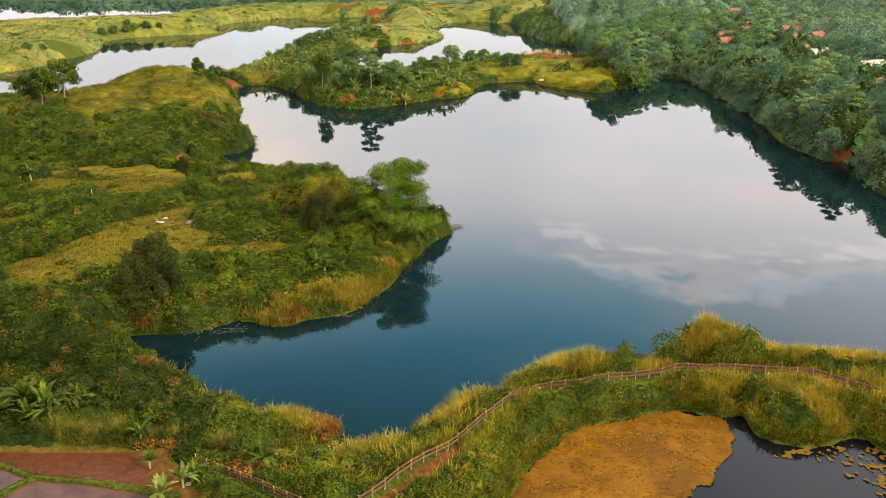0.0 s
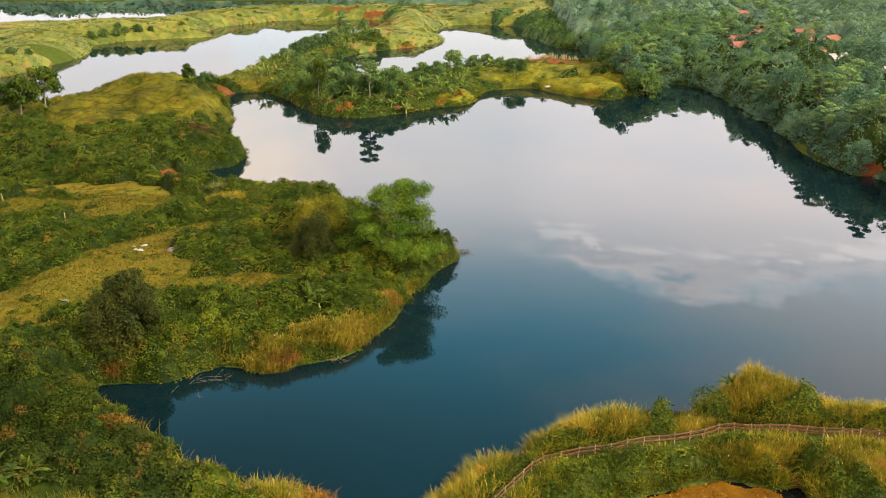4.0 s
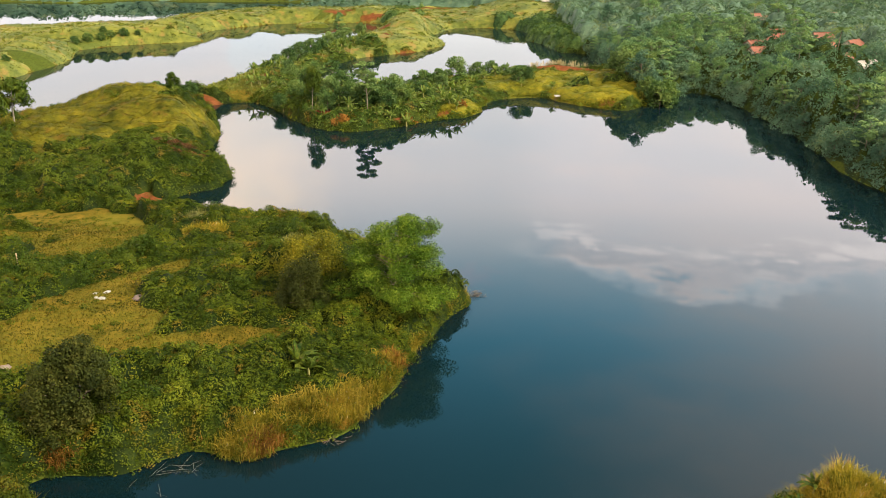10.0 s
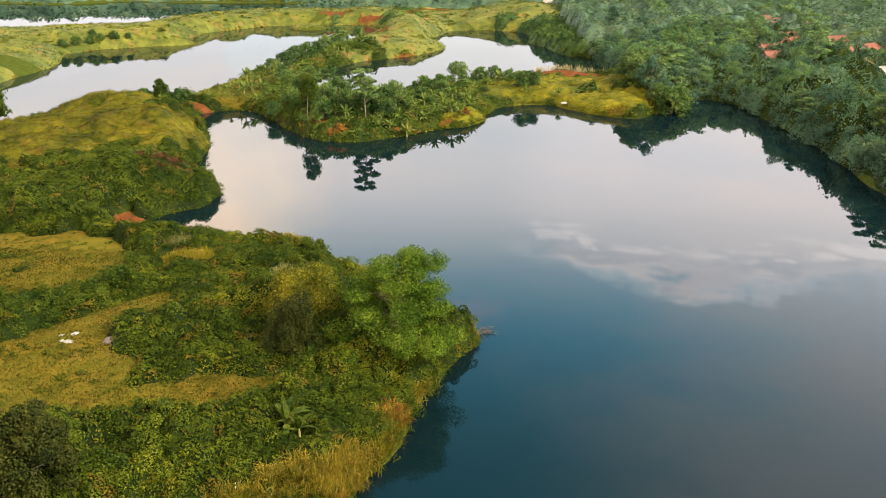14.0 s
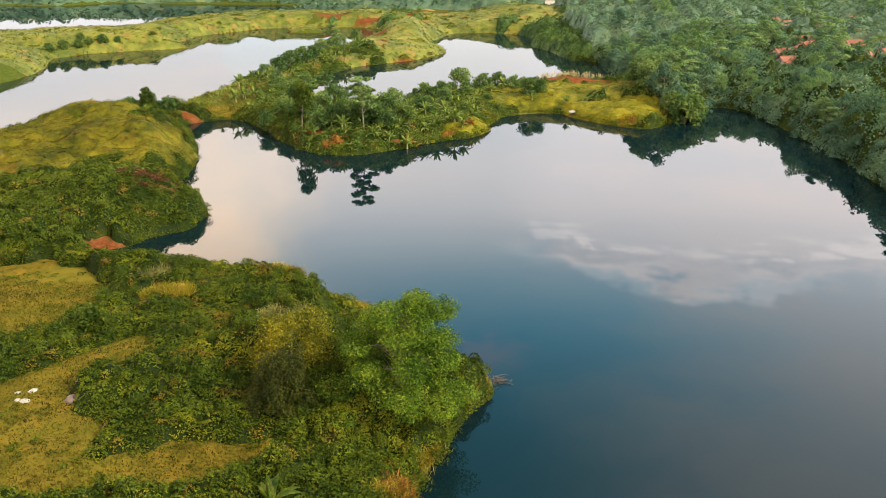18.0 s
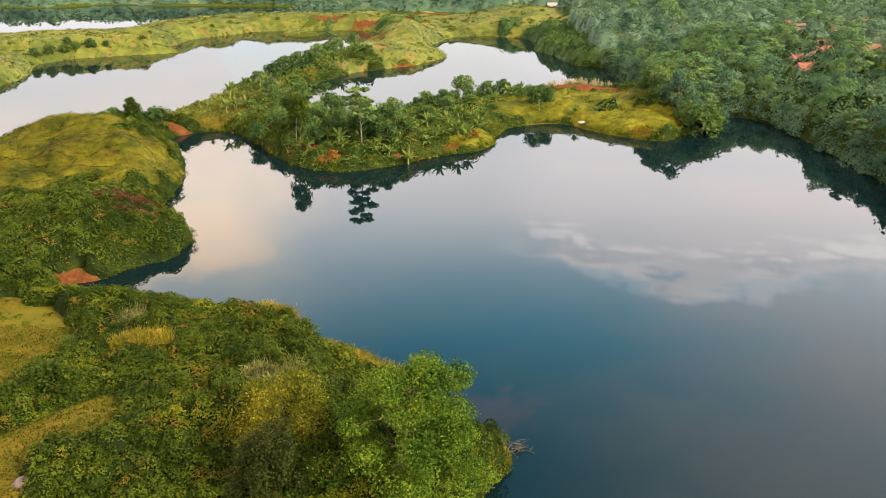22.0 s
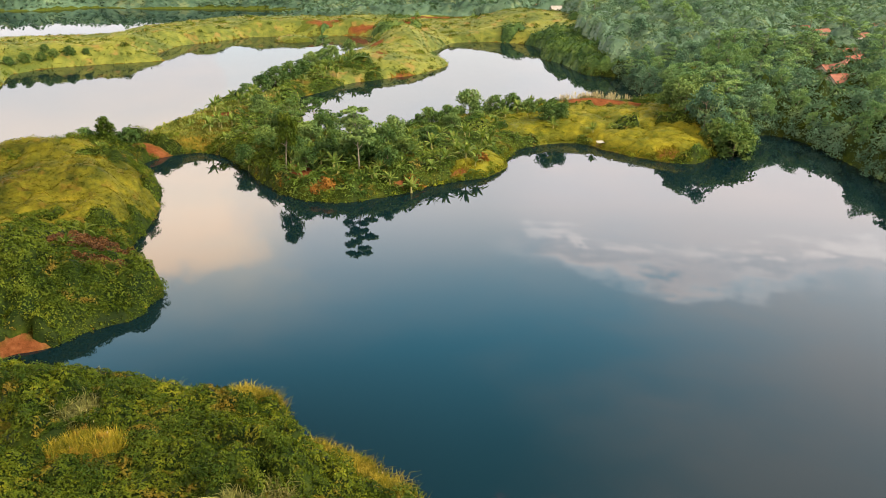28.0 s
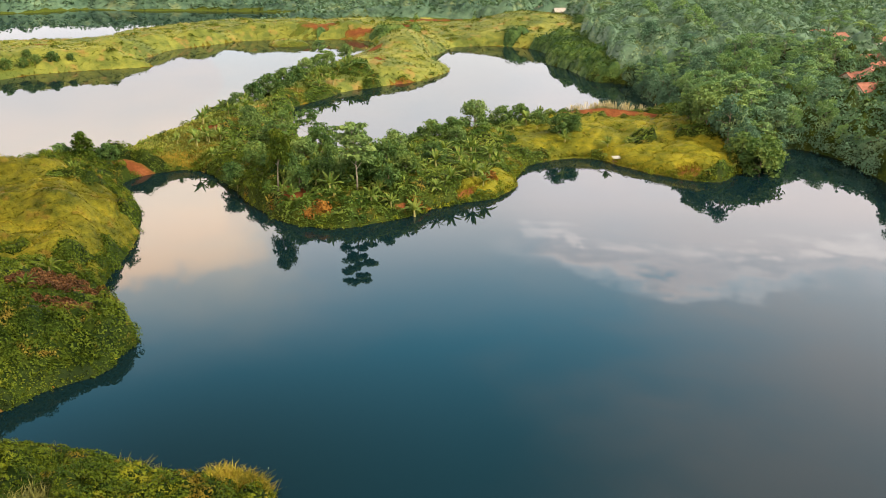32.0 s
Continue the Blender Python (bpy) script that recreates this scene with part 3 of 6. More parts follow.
# ================= meshes from arrays =================


def array_mesh(name, verts, faces, mats, smooth=False):
    """verts (n, 3); faces (m, 3 or 4)."""
    verts, faces = np.asarray(verts, np.float32), np.asarray(faces, np.int32)
    me = bpy.data.meshes.new(name)
    m, k = faces.shape
    me.vertices.add(len(verts))
    me.vertices.foreach_set("co", verts.ravel())
    me.loops.add(m * k)
    me.loops.foreach_set("vertex_index", faces.ravel())
    me.polygons.add(m)
    me.polygons.foreach_set("loop_start", np.arange(0, m * k, k, dtype=np.int32))
    if smooth:
        me.polygons.foreach_set("use_smooth", np.ones(m, bool))
    me.update()
    for mat in mats if isinstance(mats, (list, tuple)) else [mats]:
        me.materials.append(mat)
    return me


def grid_faces(nx, ny):
    i = np.arange(nx - 1)[None, :] + nx * np.arange(ny - 1)[:, None]
    return np.stack([i, i + 1, i + 1 + nx, i + nx], -1).reshape(-1, 4)


def blade_quads(c, axis, side, bend=None):
    """Leaves as long folded diamonds: centre, half length, half width; bend moves both ends."""
    n = len(c)
    b = 0 if bend is None else bend
    v = np.stack([c - axis + b, c + side, c + axis + b, c - side], 1).reshape(-1, 3)
    return v, np.arange(4 * n).reshape(-1, 4)


def unit(v):
    return v / np.maximum(np.linalg.norm(v, axis=-1, keepdims=True), 1e-9)


def leaves(rs, c, out, size, slim=0.55, flat=0.0, loose=0.8):
    """Leaf diamonds at c, facing roughly out."""
    n = len(c)
    nrm = unit(out + rs.normal(0, loose, (n, 3)) + np.array([0, 0, flat]))
    tan = unit(np.cross(nrm, rs.normal(0, 1, (n, 3))))
    sd = np.cross(nrm, tan)
    s = (size * rs.uniform(0.65, 1.3, n))[:, None]
    return blade_quads(c, tan * s, sd * s * slim, -nrm * s * 0.18)


def joined(parts):
    vs, fs, k = [], [], 0
    for v, f in parts:
        vs.append(v)
        fs.append(f + k)
        k += len(v)
    return np.concatenate(vs), np.concatenate(fs)


def scatter(rs, box, density):
    x0, x1, y0, y1 = box
    n = int((x1 - x0) * (y1 - y0) * density)
    return rs.uniform(x0, x1, n), rs.uniform(y0, y1, n)


def part(name, me, parent=None, label="", m=None):
    ob = new(name, me)
    if parent:
        ob.parent = parent
    if m is not None:
        ob.matrix_basis = m
    if label:
        tagged(ob, label)
    return ob


def setting(name, me, label, category, kind="structure"):
    return tagged(new(name, me), label, category, kind=kind)


# ================= ground and water =================
g_me = array_mesh("ground", np.stack([XX, YY, ZZ], -1).reshape(-1, 3), grid_faces(len(GX), len(GY)), M_GROUND, True)
MEADOW_F, SOIL_F = blot(XX, YY, MEADOWS), blot(XX, YY, SOILS, 1.0, 1.8, 4)
for lawn, grow in ((PASTURE, 0.2), (UPPER_PASTURE, 1.2), (NECK, 1.2)):
    MEADOW_F = np.maximum(MEADOW_F, np.clip(0.55 - (signed(rounded(lawn, 3), XX + wobble_x * 3.6, YY + wobble_y * 3.6) - grow) / 3.0, 0, 1))
FAR_GRASS = ((XX < -28) & (YY > np.where(XX < -140, 240, 330)) & (YY < 535) & (XX > -330)) | ((XX < 12) & (XX > -34) & (YY > 342) & (YY < 440)) | ((XX > -90) & (XX < 64) & (YY > 436) & (YY < 515))
MEADOW_F = np.maximum(MEADOW_F, FAR_GRASS * np.clip((fbm(XX, YY, 16, 3) - 0.3) * 6, 0, 1))
SOIL_F = np.maximum(SOIL_F, ((YY < 21.4) & (YY > -11) & (XX > -92) & (XX < -17.5 - (YY - 14) * 0.8)) * (0.45 + 0.4 * fbm(XX, YY, 2.5, 3)))
MEADOW_F = np.maximum(MEADOW_F, (YY < 2) * np.clip((fbm(XX, YY, 16, 3) - 0.35) * 4, 0, 1))
for nm, field in (("meadow", MEADOW_F), ("soil", SOIL_F)):
    at = g_me.attributes.new(nm, "FLOAT", "POINT")
    at.data.foreach_set("value", field.astype(np.float32).ravel())
setting("ground", g_me, "rolling lakeside ground of turf, litter and red earth", "ground")

w_me = array_mesh("water", [(-3000, -600, 0), (3000, -600, 0), (3000, 3500, 0), (-3000, 3500, 0)], [(0, 1, 2, 3)], M_WATER)
setting("water", w_me, "still deep teal lake water mirroring the sky", "lake")
m_me = array_mesh("water_marsh", [(4, 0, MARSH_Z), (60, 0, MARSH_Z), (60, 33, MARSH_Z), (4, 33, MARSH_Z)], [(0, 1, 2, 3)], M_POND)
setting("water_marsh", m_me, "dark shallow marsh pond water beside the path", "pond")

# ================= ground cover =================


def cells(x, y, size, seed):
    """Distance to the nearest of scattered points, in units of size, and that point's own random number."""
    u, v = np.asarray(x) / size, np.asarray(y) / size
    i, j = np.floor(u).astype(int), np.floor(v).astype(int)
    best, tag = np.full(np.shape(u), 9.0), np.zeros(np.shape(u))
    ga, gb, gc = LATTICES[seed % 8], LATTICES[(seed + 3) % 8], LATTICES[(seed + 5) % 8]
    for di in (-1, 0, 1):
        for dj in (-1, 0, 1):
            a, b = (i + di) % 256, (j + dj) % 256
            d = np.hypot(i + di + ga[a, b] - u, j + dj + gb[a, b] - v)
            near = d < best
            best, tag = np.where(near, d, best), np.where(near, gc[a, b], tag)
    return best, tag


def puffs(x, y, size, seed):
    d, tag = cells(x + (fbm(x, y, size, seed) - 0.5) * size * 0.8, y + (fbm(x, y, size, seed + 3) - 0.5) * size * 0.8, size, seed)
    return np.sqrt(np.clip(1 - (d / 0.66) ** 2, 0, 1)) * (0.4 + 0.6 * tag)


def creeper_h(x, y, big=1.0):
    """Height of the leafy mass over the ground: mounds on mounds."""
    swell = np.clip(fbm(x, y, 13, 5) * 2.6 - 0.6, 0.25, 1.5)
    tall = 0.8 + 0.4 * np.exp(-(((x + 14) / 17) ** 2) - ((y - 92) / 16) ** 2) + 0.3 * np.exp(-(((x + 46) / 18) ** 2) - ((y - 38) / 12) ** 2) + 0.2 * (np.asarray(y) > 131) + 0.4 * np.exp(-(((x + 22) / 22) ** 2) - ((y - 113) / 11) ** 2)
    return big * (0.2 + swell * tall * (1.6 * puffs(x, y, 5.0, 1) + 1.9 * puffs(x, y, 2.4, 2)) + 0.8 * puffs(x, y, 1.2, 4))


def woods_h(x, y):
    return (3.0 + 7.5 * puffs(x, y, 8.5, 2) * (0.6 + 0.6 * fbm(x, y, 40, 1)) + 2.2 * puffs(x, y, 3.6, 5)) * np.where(x < 0, np.clip(1 + x / 140, 0.5, 1), 1) * np.where((x < -150) & (y > 585), 1.9, 1)


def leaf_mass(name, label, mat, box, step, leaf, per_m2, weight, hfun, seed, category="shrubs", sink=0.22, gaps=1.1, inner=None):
    """A closed cover of leaves: an uneven green mass, by default darkened as shade between the leaves, with loose
    leaves all over it. weight(x, y) runs 0..1.
    """
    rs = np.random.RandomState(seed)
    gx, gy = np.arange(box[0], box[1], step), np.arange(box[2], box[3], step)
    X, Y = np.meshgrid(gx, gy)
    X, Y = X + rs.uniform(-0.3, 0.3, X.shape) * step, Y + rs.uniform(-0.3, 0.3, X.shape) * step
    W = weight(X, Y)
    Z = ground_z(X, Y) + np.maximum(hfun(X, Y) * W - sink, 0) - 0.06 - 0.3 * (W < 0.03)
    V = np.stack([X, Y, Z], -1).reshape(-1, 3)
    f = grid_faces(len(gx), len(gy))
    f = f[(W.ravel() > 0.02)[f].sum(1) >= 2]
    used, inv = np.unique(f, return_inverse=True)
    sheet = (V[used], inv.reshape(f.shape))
    x, y = scatter(rs, box, per_m2)
    w = weight(x, y)
    k = rs.rand(len(x)) < np.minimum(w * 3, 1) * np.clip((fbm(x, y, gaps, 6) - 0.3) * 5, 0.6, 1)
    x, y, w = x[k], y[k], w[k]
    e = 0.35 if step < 1 else 1.0
    h0 = hfun(x, y)
    z = ground_z(x, y) + h0 * w
    gxs, gys = (hfun(x + e, y) - h0) * w / e, (hfun(x, y + e) - h0) * w / e
    nrm = unit(np.stack([-gxs, -gys, np.ones(len(x))], -1))
    c = np.stack([x, y, z], -1) + nrm * (rs.rand(len(x)) * leaf * 0.9)[:, None]
    lv, lf = leaves(rs, c, nrm, leaf, 0.55, 0.0, 0.38)
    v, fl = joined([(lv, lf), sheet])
    me = array_mesh(name, v, fl, [mat, inner or M_INNER_SHADE], True)
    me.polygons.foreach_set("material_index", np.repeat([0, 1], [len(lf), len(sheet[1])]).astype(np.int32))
    return setting(name, me, label, category, "stuff")


def bush_cover(name, label, mat, box, density, radius, leaf, per_m2, want, seed, squash=0.75, category="shrubs", edge=-0.1, over=None):
    """Rounded bushes of loose leaves over the part of the box that want(x, y) keeps; over: height of the creepers that they rise from."""
    rs = np.random.RandomState(seed)
    x, y = scatter(rs, box, density)
    keep = (shore_d(x, y) > edge) & want(x, y)
    x, y = x[keep], y[keep]
    r = (radius[0] + (radius[1] - radius[0]) * rs.rand(len(x)) ** 2) * (0.55 + 0.9 * fbm(x, y, 7, 1))
    k = np.maximum(5, (r * r * 5 * per_m2).astype(int))
    idx = np.repeat(np.arange(len(x)), k)
    d = unit(rs.normal(0, 1, (len(idx), 3)))
    d[:, 2] = np.abs(d[:, 2]) * 1.1 - 0.1
    rr = r[idx] * (0.7 + 0.4 * rs.rand(len(idx)))
    z = ground_z(x, y) + 0.15 * r + (over(x, y) if over else 0)
    c = np.stack([x[idx] + d[:, 0] * rr, y[idx] + d[:, 1] * rr, z[idx] + d[:, 2] * rr * squash], -1)
    lv = leaves(rs, c, d, leaf, 0.55, 0.0, 0.5)
    v, f = lv
    return setting(name, array_mesh(name, v, f, mat, True), label, category, "stuff")


def blade_cover(name, label, mat, box, density, tall, wide, want, seed, lean=0.35, category="grass", lift=0.0):
    rs = np.random.RandomState(seed)
    x, y = scatter(rs, box, density)
    keep = (shore_d(x, y) > 0.1) & want(x, y)
    x, y = x[keep], y[keep]
    n = len(x)
    h = rs.uniform(tall[0], tall[1], n) * (0.6 + 0.8 * fbm(x, y, 5, 2))
    a = rs.uniform(0, 2 * np.pi, n)
    lean = lean * rs.uniform(0.2, 1.9, n)
    tip = np.stack([np.cos(a) * lean * h, np.sin(a) * lean * h, h * (1 - 0.25 * lean)], -1) * rs.uniform(0.7, 1.2, (n, 1))
    root = np.stack([x, y, ground_z(x, y) - 0.05 + lift], -1)
    mid = root + tip * 0.55 + np.stack([0 * a, 0 * a, 0.06 * h], -1)
    s = np.stack([-np.sin(a), np.cos(a), 0 * a], -1) * (wide * rs.uniform(0.6, 1.4, n))[:, None]
    v = np.stack([root, mid + s, root + tip - np.stack([0 * a, 0 * a, 0.1 * lean * h], -1), mid - s], 1).reshape(-1, 3)
    me = array_mesh(name, v, np.arange(4 * n).reshape(-1, 4), mat)
    return setting(name, me, label, category, "stuff"), root + tip


def field(F):
    return lambda x, y: on_grid(F, x, y)


meadow_at, soil_at = field(MEADOW_F), field(SOIL_F)


def bare(x, y):
    return (soil_at(x, y) > 0.3) | ((y < 21.0) & (x < -19.5 - (y - 14) * 0.8))


PADDY_REEDS = [(-30, 23, 9, 2.2, 0), (-17, 21.5, 3, 1.6, 20)]
REEDS = [(18, 38.5, 9, 3.6, 0), (37, 43, 6.5, 5, 0), (54, 40, 14, 3.4, 0), (29, 38.5, 3, 2, 0), (6, 30, 7, 1.8, 45), (-3, 21.5, 5, 2.4, 20), (44, 32, 4, 3, 0), (33, 33.5, 6, 1.3, 0), (-11, 27.5, 4, 1.6, -20), (-17, 56, 3.2, 2.2, 8), (-9, 60.5, 3.2, 2.2, 35),
         (-4, 66, 3, 2.4, 70), (-18, 97, 3, 3, 0), (-38, 111, 4, 3, 0), (-24, 123, 3, 1.6, 0), (-12, 110, 8, 1.5, -50), (45, 30, 3, 5, 20), (53, 33, 5, 3, 0)]


def reeds_at(x, y):
    return blot(x, y, REEDS + PADDY_REEDS, 0.35, 2.5, 6) > 0.4


def paddy_reeds_at(x, y):
    return blot(x, y, PADDY_REEDS, 0.35, 2.5, 6) > 0.4


def line_distance(line, x, y):
    p, d = rounded(line, 3, False), np.full(np.shape(x), 1e9)
    for a, b in zip(p[:-1], p[1:]):
        e = b - a
        t = np.clip(((x - a[0]) * e[0] + (y - a[1]) * e[1]) / (e @ e + 1e-9), 0, 1)
        d = np.minimum(d, np.hypot(x - a[0] - t * e[0], y - a[1] - t * e[1]))
    return d


PATH_D = np.minimum(line_distance(FENCE, XX, YY), line_distance(SOUTH_FENCE, XX, YY) + 0.3)


def near_path(x, y):
    return on_grid(PATH_D, x, y) < 0.9


def shrubs_near(x, y):
    return (meadow_at(x, y) < 0.5) & ~bare(x, y) & ~reeds_at(x, y) & ~near_path(x, y)


def fade(x, y, edge=1.2):
    return np.clip((shore_d(x, y) + 0.35) / edge, 0, 1) * np.clip((0.75 - meadow_at(x, y)) * 2.2, 0, 1) * np.clip((0.6 - soil_at(x, y)) * 1.8, 0, 1)


# spots where dry weeds, fern or tussocks take the place of creepers
RUSTY = [(-14.5, 29, 3.4, 1.6, -15), (-10, 26.5, 4, 1.8, -25), (-13, 18, 4, 1.6, 0), (-24, 22, 3, 1, 0), (-31, 38.5, 2.6, 1.4, 20)]
FERNY = [(-56, 163, 7, 4.2, 25), (-53.5, 157, 4.4, 2.6, 20), (-73, 199, 5, 2.2, 10), (-66, 190, 2, 2, 0)]
GOLDEN = [(-18.5, 54.5, 3.4, 2.2, 10), (-13, 59.5, 3.6, 2.6, 25), (-8, 63, 3.4, 2.4, 50), (-5.2, 70.5, 2.2, 1.8, 70), (-1.5, 77.5, 2.2, 1.4, 65), (-9.5, 28, 2, 1.4, 0), (-10, 108.5, 5, 1.8, -50), (-15.5, 113.5, 4, 1.5, -35), (-24.5, 123, 3.4, 1.8, -15), (-46, 57.6, 1.4, 1.4, 0)]
DRY_CLUMPS = [(-20.5, 97, 2.4, 3.0, 0), (-40.5, 117, 1.8, 3.0, 0), (-17, 100, 1.6, 1.6, 0)]
CLEAR_F = np.maximum.reduce([blot(XX, YY, RUSTY, 0.5, 2.5, 3), blot(XX, YY, FERNY, 0.5, 2.5, 2), blot(XX, YY, GOLDEN + DRY_CLUMPS, 0.4, 2.5, 2), blot(XX, YY, [(-14.3, 65.8, 1.8, 1.4, 0)], 0.2)])


def cleared(x, y):
    return 1 - 0.85 * on_grid(CLEAR_F, x, y)


def near_weight(x, y):
    return fade(x, y, 2.2) * cleared(x, y) * np.clip((on_grid(PATH_D, x, y) - 0.7) / 2.6, 0, 1) * np.clip(np.maximum(y - 20.9, x + 19.0 + (y - 14) * 0.8), 0, 1) * np.where(reeds_at(x, y), 0.18, 1) * np.clip((60 - x + 9 * fbm(x, y, 4, 2)) / 4, 0, 1)


def on_hill(x, y):
    return np.clip((-19 - x) * 0.6, 0, 1) * np.clip((50.5 - y) * 0.8, 0, 1)


def blurred(F, n):
    for _ in range(n):
        P = np.pad(F, 1, mode="edge")
        F = (P[:-2, 1:-1] + P[2:, 1:-1] + P[1:-1, :-2] + P[1:-1, 2:] + 2 * F) / 6
    return F


def near_top(x, y):
    return np.maximum(creeper_h(x, y) * near_weight(x, y) - 0.35, 0)


def slope_top(x, y):
    return np.maximum(creeper_h(x, y, 1.1) * fade(x, y, 1.1) * cleared(x, y) - 0.4, 0)


SHADE_F = blurred(is_woods(XX, YY) * 1.0, 3)
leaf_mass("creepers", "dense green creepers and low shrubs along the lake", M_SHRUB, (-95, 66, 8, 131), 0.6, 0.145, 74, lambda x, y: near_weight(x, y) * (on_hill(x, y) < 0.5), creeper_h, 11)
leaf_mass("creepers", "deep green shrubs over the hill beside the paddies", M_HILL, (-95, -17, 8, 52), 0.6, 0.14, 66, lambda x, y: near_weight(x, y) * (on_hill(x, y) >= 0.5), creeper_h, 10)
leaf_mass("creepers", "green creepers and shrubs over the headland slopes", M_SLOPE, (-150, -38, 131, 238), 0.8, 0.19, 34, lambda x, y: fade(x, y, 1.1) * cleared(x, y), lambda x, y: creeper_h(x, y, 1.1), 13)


def headland_grass(x, y):
    return np.clip((meadow_at(x, y) - 0.1) * 2, 0, 1) * np.clip((0.5 - soil_at(x, y)) * 3, 0, 1) * np.clip((shore_d(x, y) + 0.3) / 1.5, 0, 1)


leaf_mass("grass_mounds", "golden green tussocky grass over the headland hill", M_GRASS, (-125, -50, 155, 236), 0.9, 0.17, 20, headland_grass, lambda x, y: 0.36 * creeper_h(x, y) + 0.9 * puffs(x, y, 3.0, 6) + 1.6 * np.clip(fbm(x, y, 6, 3) - 0.35, 0, 1) * 2, 31, "grass", 0.1, 3.0, M_GRASS)
bush_cover("shrub_cover", "bright green bushes scattered over the headland grass", M_TREE, (-125, -50, 140, 236), 0.02, (0.5, 1.5), 0.24, 12, lambda x, y: (meadow_at(x, y) > 0.3) & (fbm(x, y, 12, 2) > 0.45), 32, 0.7)
bush_cover("dry_fern", "reddish brown dry fern on the headland bank", M_FERN, (-66, -46, 150, 176), 1.3, (0.6, 1.2), 0.2, 22, lambda x, y: blot(x, y, FERNY[:2], 0.5, 2.5, 2) > 0.3, 33, 0.9, "fern", over=lambda x, y: 0.5)
bush_cover("dry_fern", "reddish brown dry fern near the hilltop", M_FERN, (-90, -60, 185, 215), 0.7, (0.3, 0.8), 0.2, 14, lambda x, y: blot(x, y, FERNY[2:], 0.5, 2.5, 2) > 0.4, 34, 0.5, "fern")
bush_cover("bank_grass", "dry yellow grass tufts on the headland bank", M_REED, (-66, -38, 134, 170), 0.5, (0.3, 0.8), 0.25, 10, lambda x, y: (shore_d(x, y) < 3.2) & (fbm(x, y, 3, 5) > 0.5), 35, 1.0, "grass", 0.0)
bush_cover("shrub_cover", "small rounded deep green bushes packed over the peninsula", M_BUSH, (-95, 8, 48, 131), 0.26, (0.45, 1.2), 0.125, 26, lambda x, y: shrubs_near(x, y) & (fbm(x, y, 9, 4) > 0.42) & (cleared(x, y) > 0.6), 36, 0.85, over=near_top)
bush_cover("shrub_cover", "low flat weeds on the dry turf", M_SHRUB, (-80, -8, 50, 122), 0.8, (0.2, 0.6), 0.11, 20, lambda x, y: (meadow_at(x, y) >= 0.45) & (fbm(x, y, 3.5, 6) > 0.52), 37, 0.35)
bush_cover("shrub_cover", "loose low bushes along the edges of the turf", M_BUSH, (-80, -8, 50, 122), 0.55, (0.3, 0.9), 0.17, 16, lambda x, y: (meadow_at(x, y) > 0.15) & (meadow_at(x, y) < 0.8) & (fbm(x, y, 4, 1) > 0.45), 46, 0.7)
bush_cover("shrub_cover", "yellow-green leafy bushes on the peninsula front", M_TREE, (-40, 4, 51, 84), 0.42, (0.45, 1.2), 0.125, 24, lambda x, y: shrubs_near(x, y) & (fbm(x, y, 6, 2) > 0.48) & (cleared(x, y) > 0.6), 47, 0.85, over=near_top)
bush_cover("shrub_cover", "rust-coloured dry weeds on the southern bank", M_RUST, (-36, 0, 14, 42), 1.6, (0.3, 0.8), 0.13, 34, lambda x, y: blot(x, y, RUSTY, 0.5, 2.5, 3) > 0.4, 52, 0.8)
bush_cover("shrub_cover", "rust-coloured dry bushes on the spit's bank", M_RUST, (-44, 14, 198, 236), 0.5, (0.9, 1.7), 0.28, 12, lambda x, y: blot(x, y, [(-27.5, 204.5, 2.6, 2.2, 0), (-41, 217, 2.2, 2.2, 0), (-8, 209.5, 2, 1.2, 30), (6, 224, 2.5, 1.2, 60), (-34, 208, 1.6, 1.6, 0)], 0.5, 2.5, 2) > 0.3, 38, 0.9)
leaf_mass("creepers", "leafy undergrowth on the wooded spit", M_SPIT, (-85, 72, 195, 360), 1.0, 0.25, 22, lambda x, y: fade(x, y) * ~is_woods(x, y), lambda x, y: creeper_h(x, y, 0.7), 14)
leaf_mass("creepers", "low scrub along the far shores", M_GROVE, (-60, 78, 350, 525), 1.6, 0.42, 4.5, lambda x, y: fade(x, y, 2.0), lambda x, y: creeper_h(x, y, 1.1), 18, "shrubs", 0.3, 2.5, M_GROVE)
leaf_mass("creepers", "thick undergrowth along the wooded shore", M_HAZY_WOODS, (60, 135, 98, 350), 1.3, 0.34, 9.0, lambda x, y: fade(x, y, 1.5) * np.clip(on_grid(SHADE_F, x, y) * 1.6 - 0.3, 0, 1), lambda x, y: creeper_h(x, y, 1.9), 19, "shrubs", 0.4, 2.0)
bush_cover("shrub_cover", "mixed leafy weeds on the bank between path and pond", M_BUSH, (-4, 60, 10, 40), 0.5, (0.35, 0.9), 0.115, 28, lambda x, y: shrubs_near(x, y) & (fbm(x, y, 4, 4) > 0.46) & (on_grid(SD_MARSH, x, y) > 0.4), 61, 0.9, over=near_top)
bush_cover("shrub_cover", "larger rounded bushes rising from the creepers", M_BUSH, (-95, 66, 8, 131), 0.02, (0.9, 1.7), 0.13, 28, shrubs_near, 17, 0.9, over=near_top)
bush_cover("shrub_cover", "fresh green bushes rising from the creepers", M_SHRUB, (-95, 66, 8, 131), 0.12, (0.5, 1.3), 0.125, 26, lambda x, y: shrubs_near(x, y) & (fbm(x, y, 5, 5) > 0.45) & (cleared(x, y) > 0.6), 18, 0.85, over=near_top)
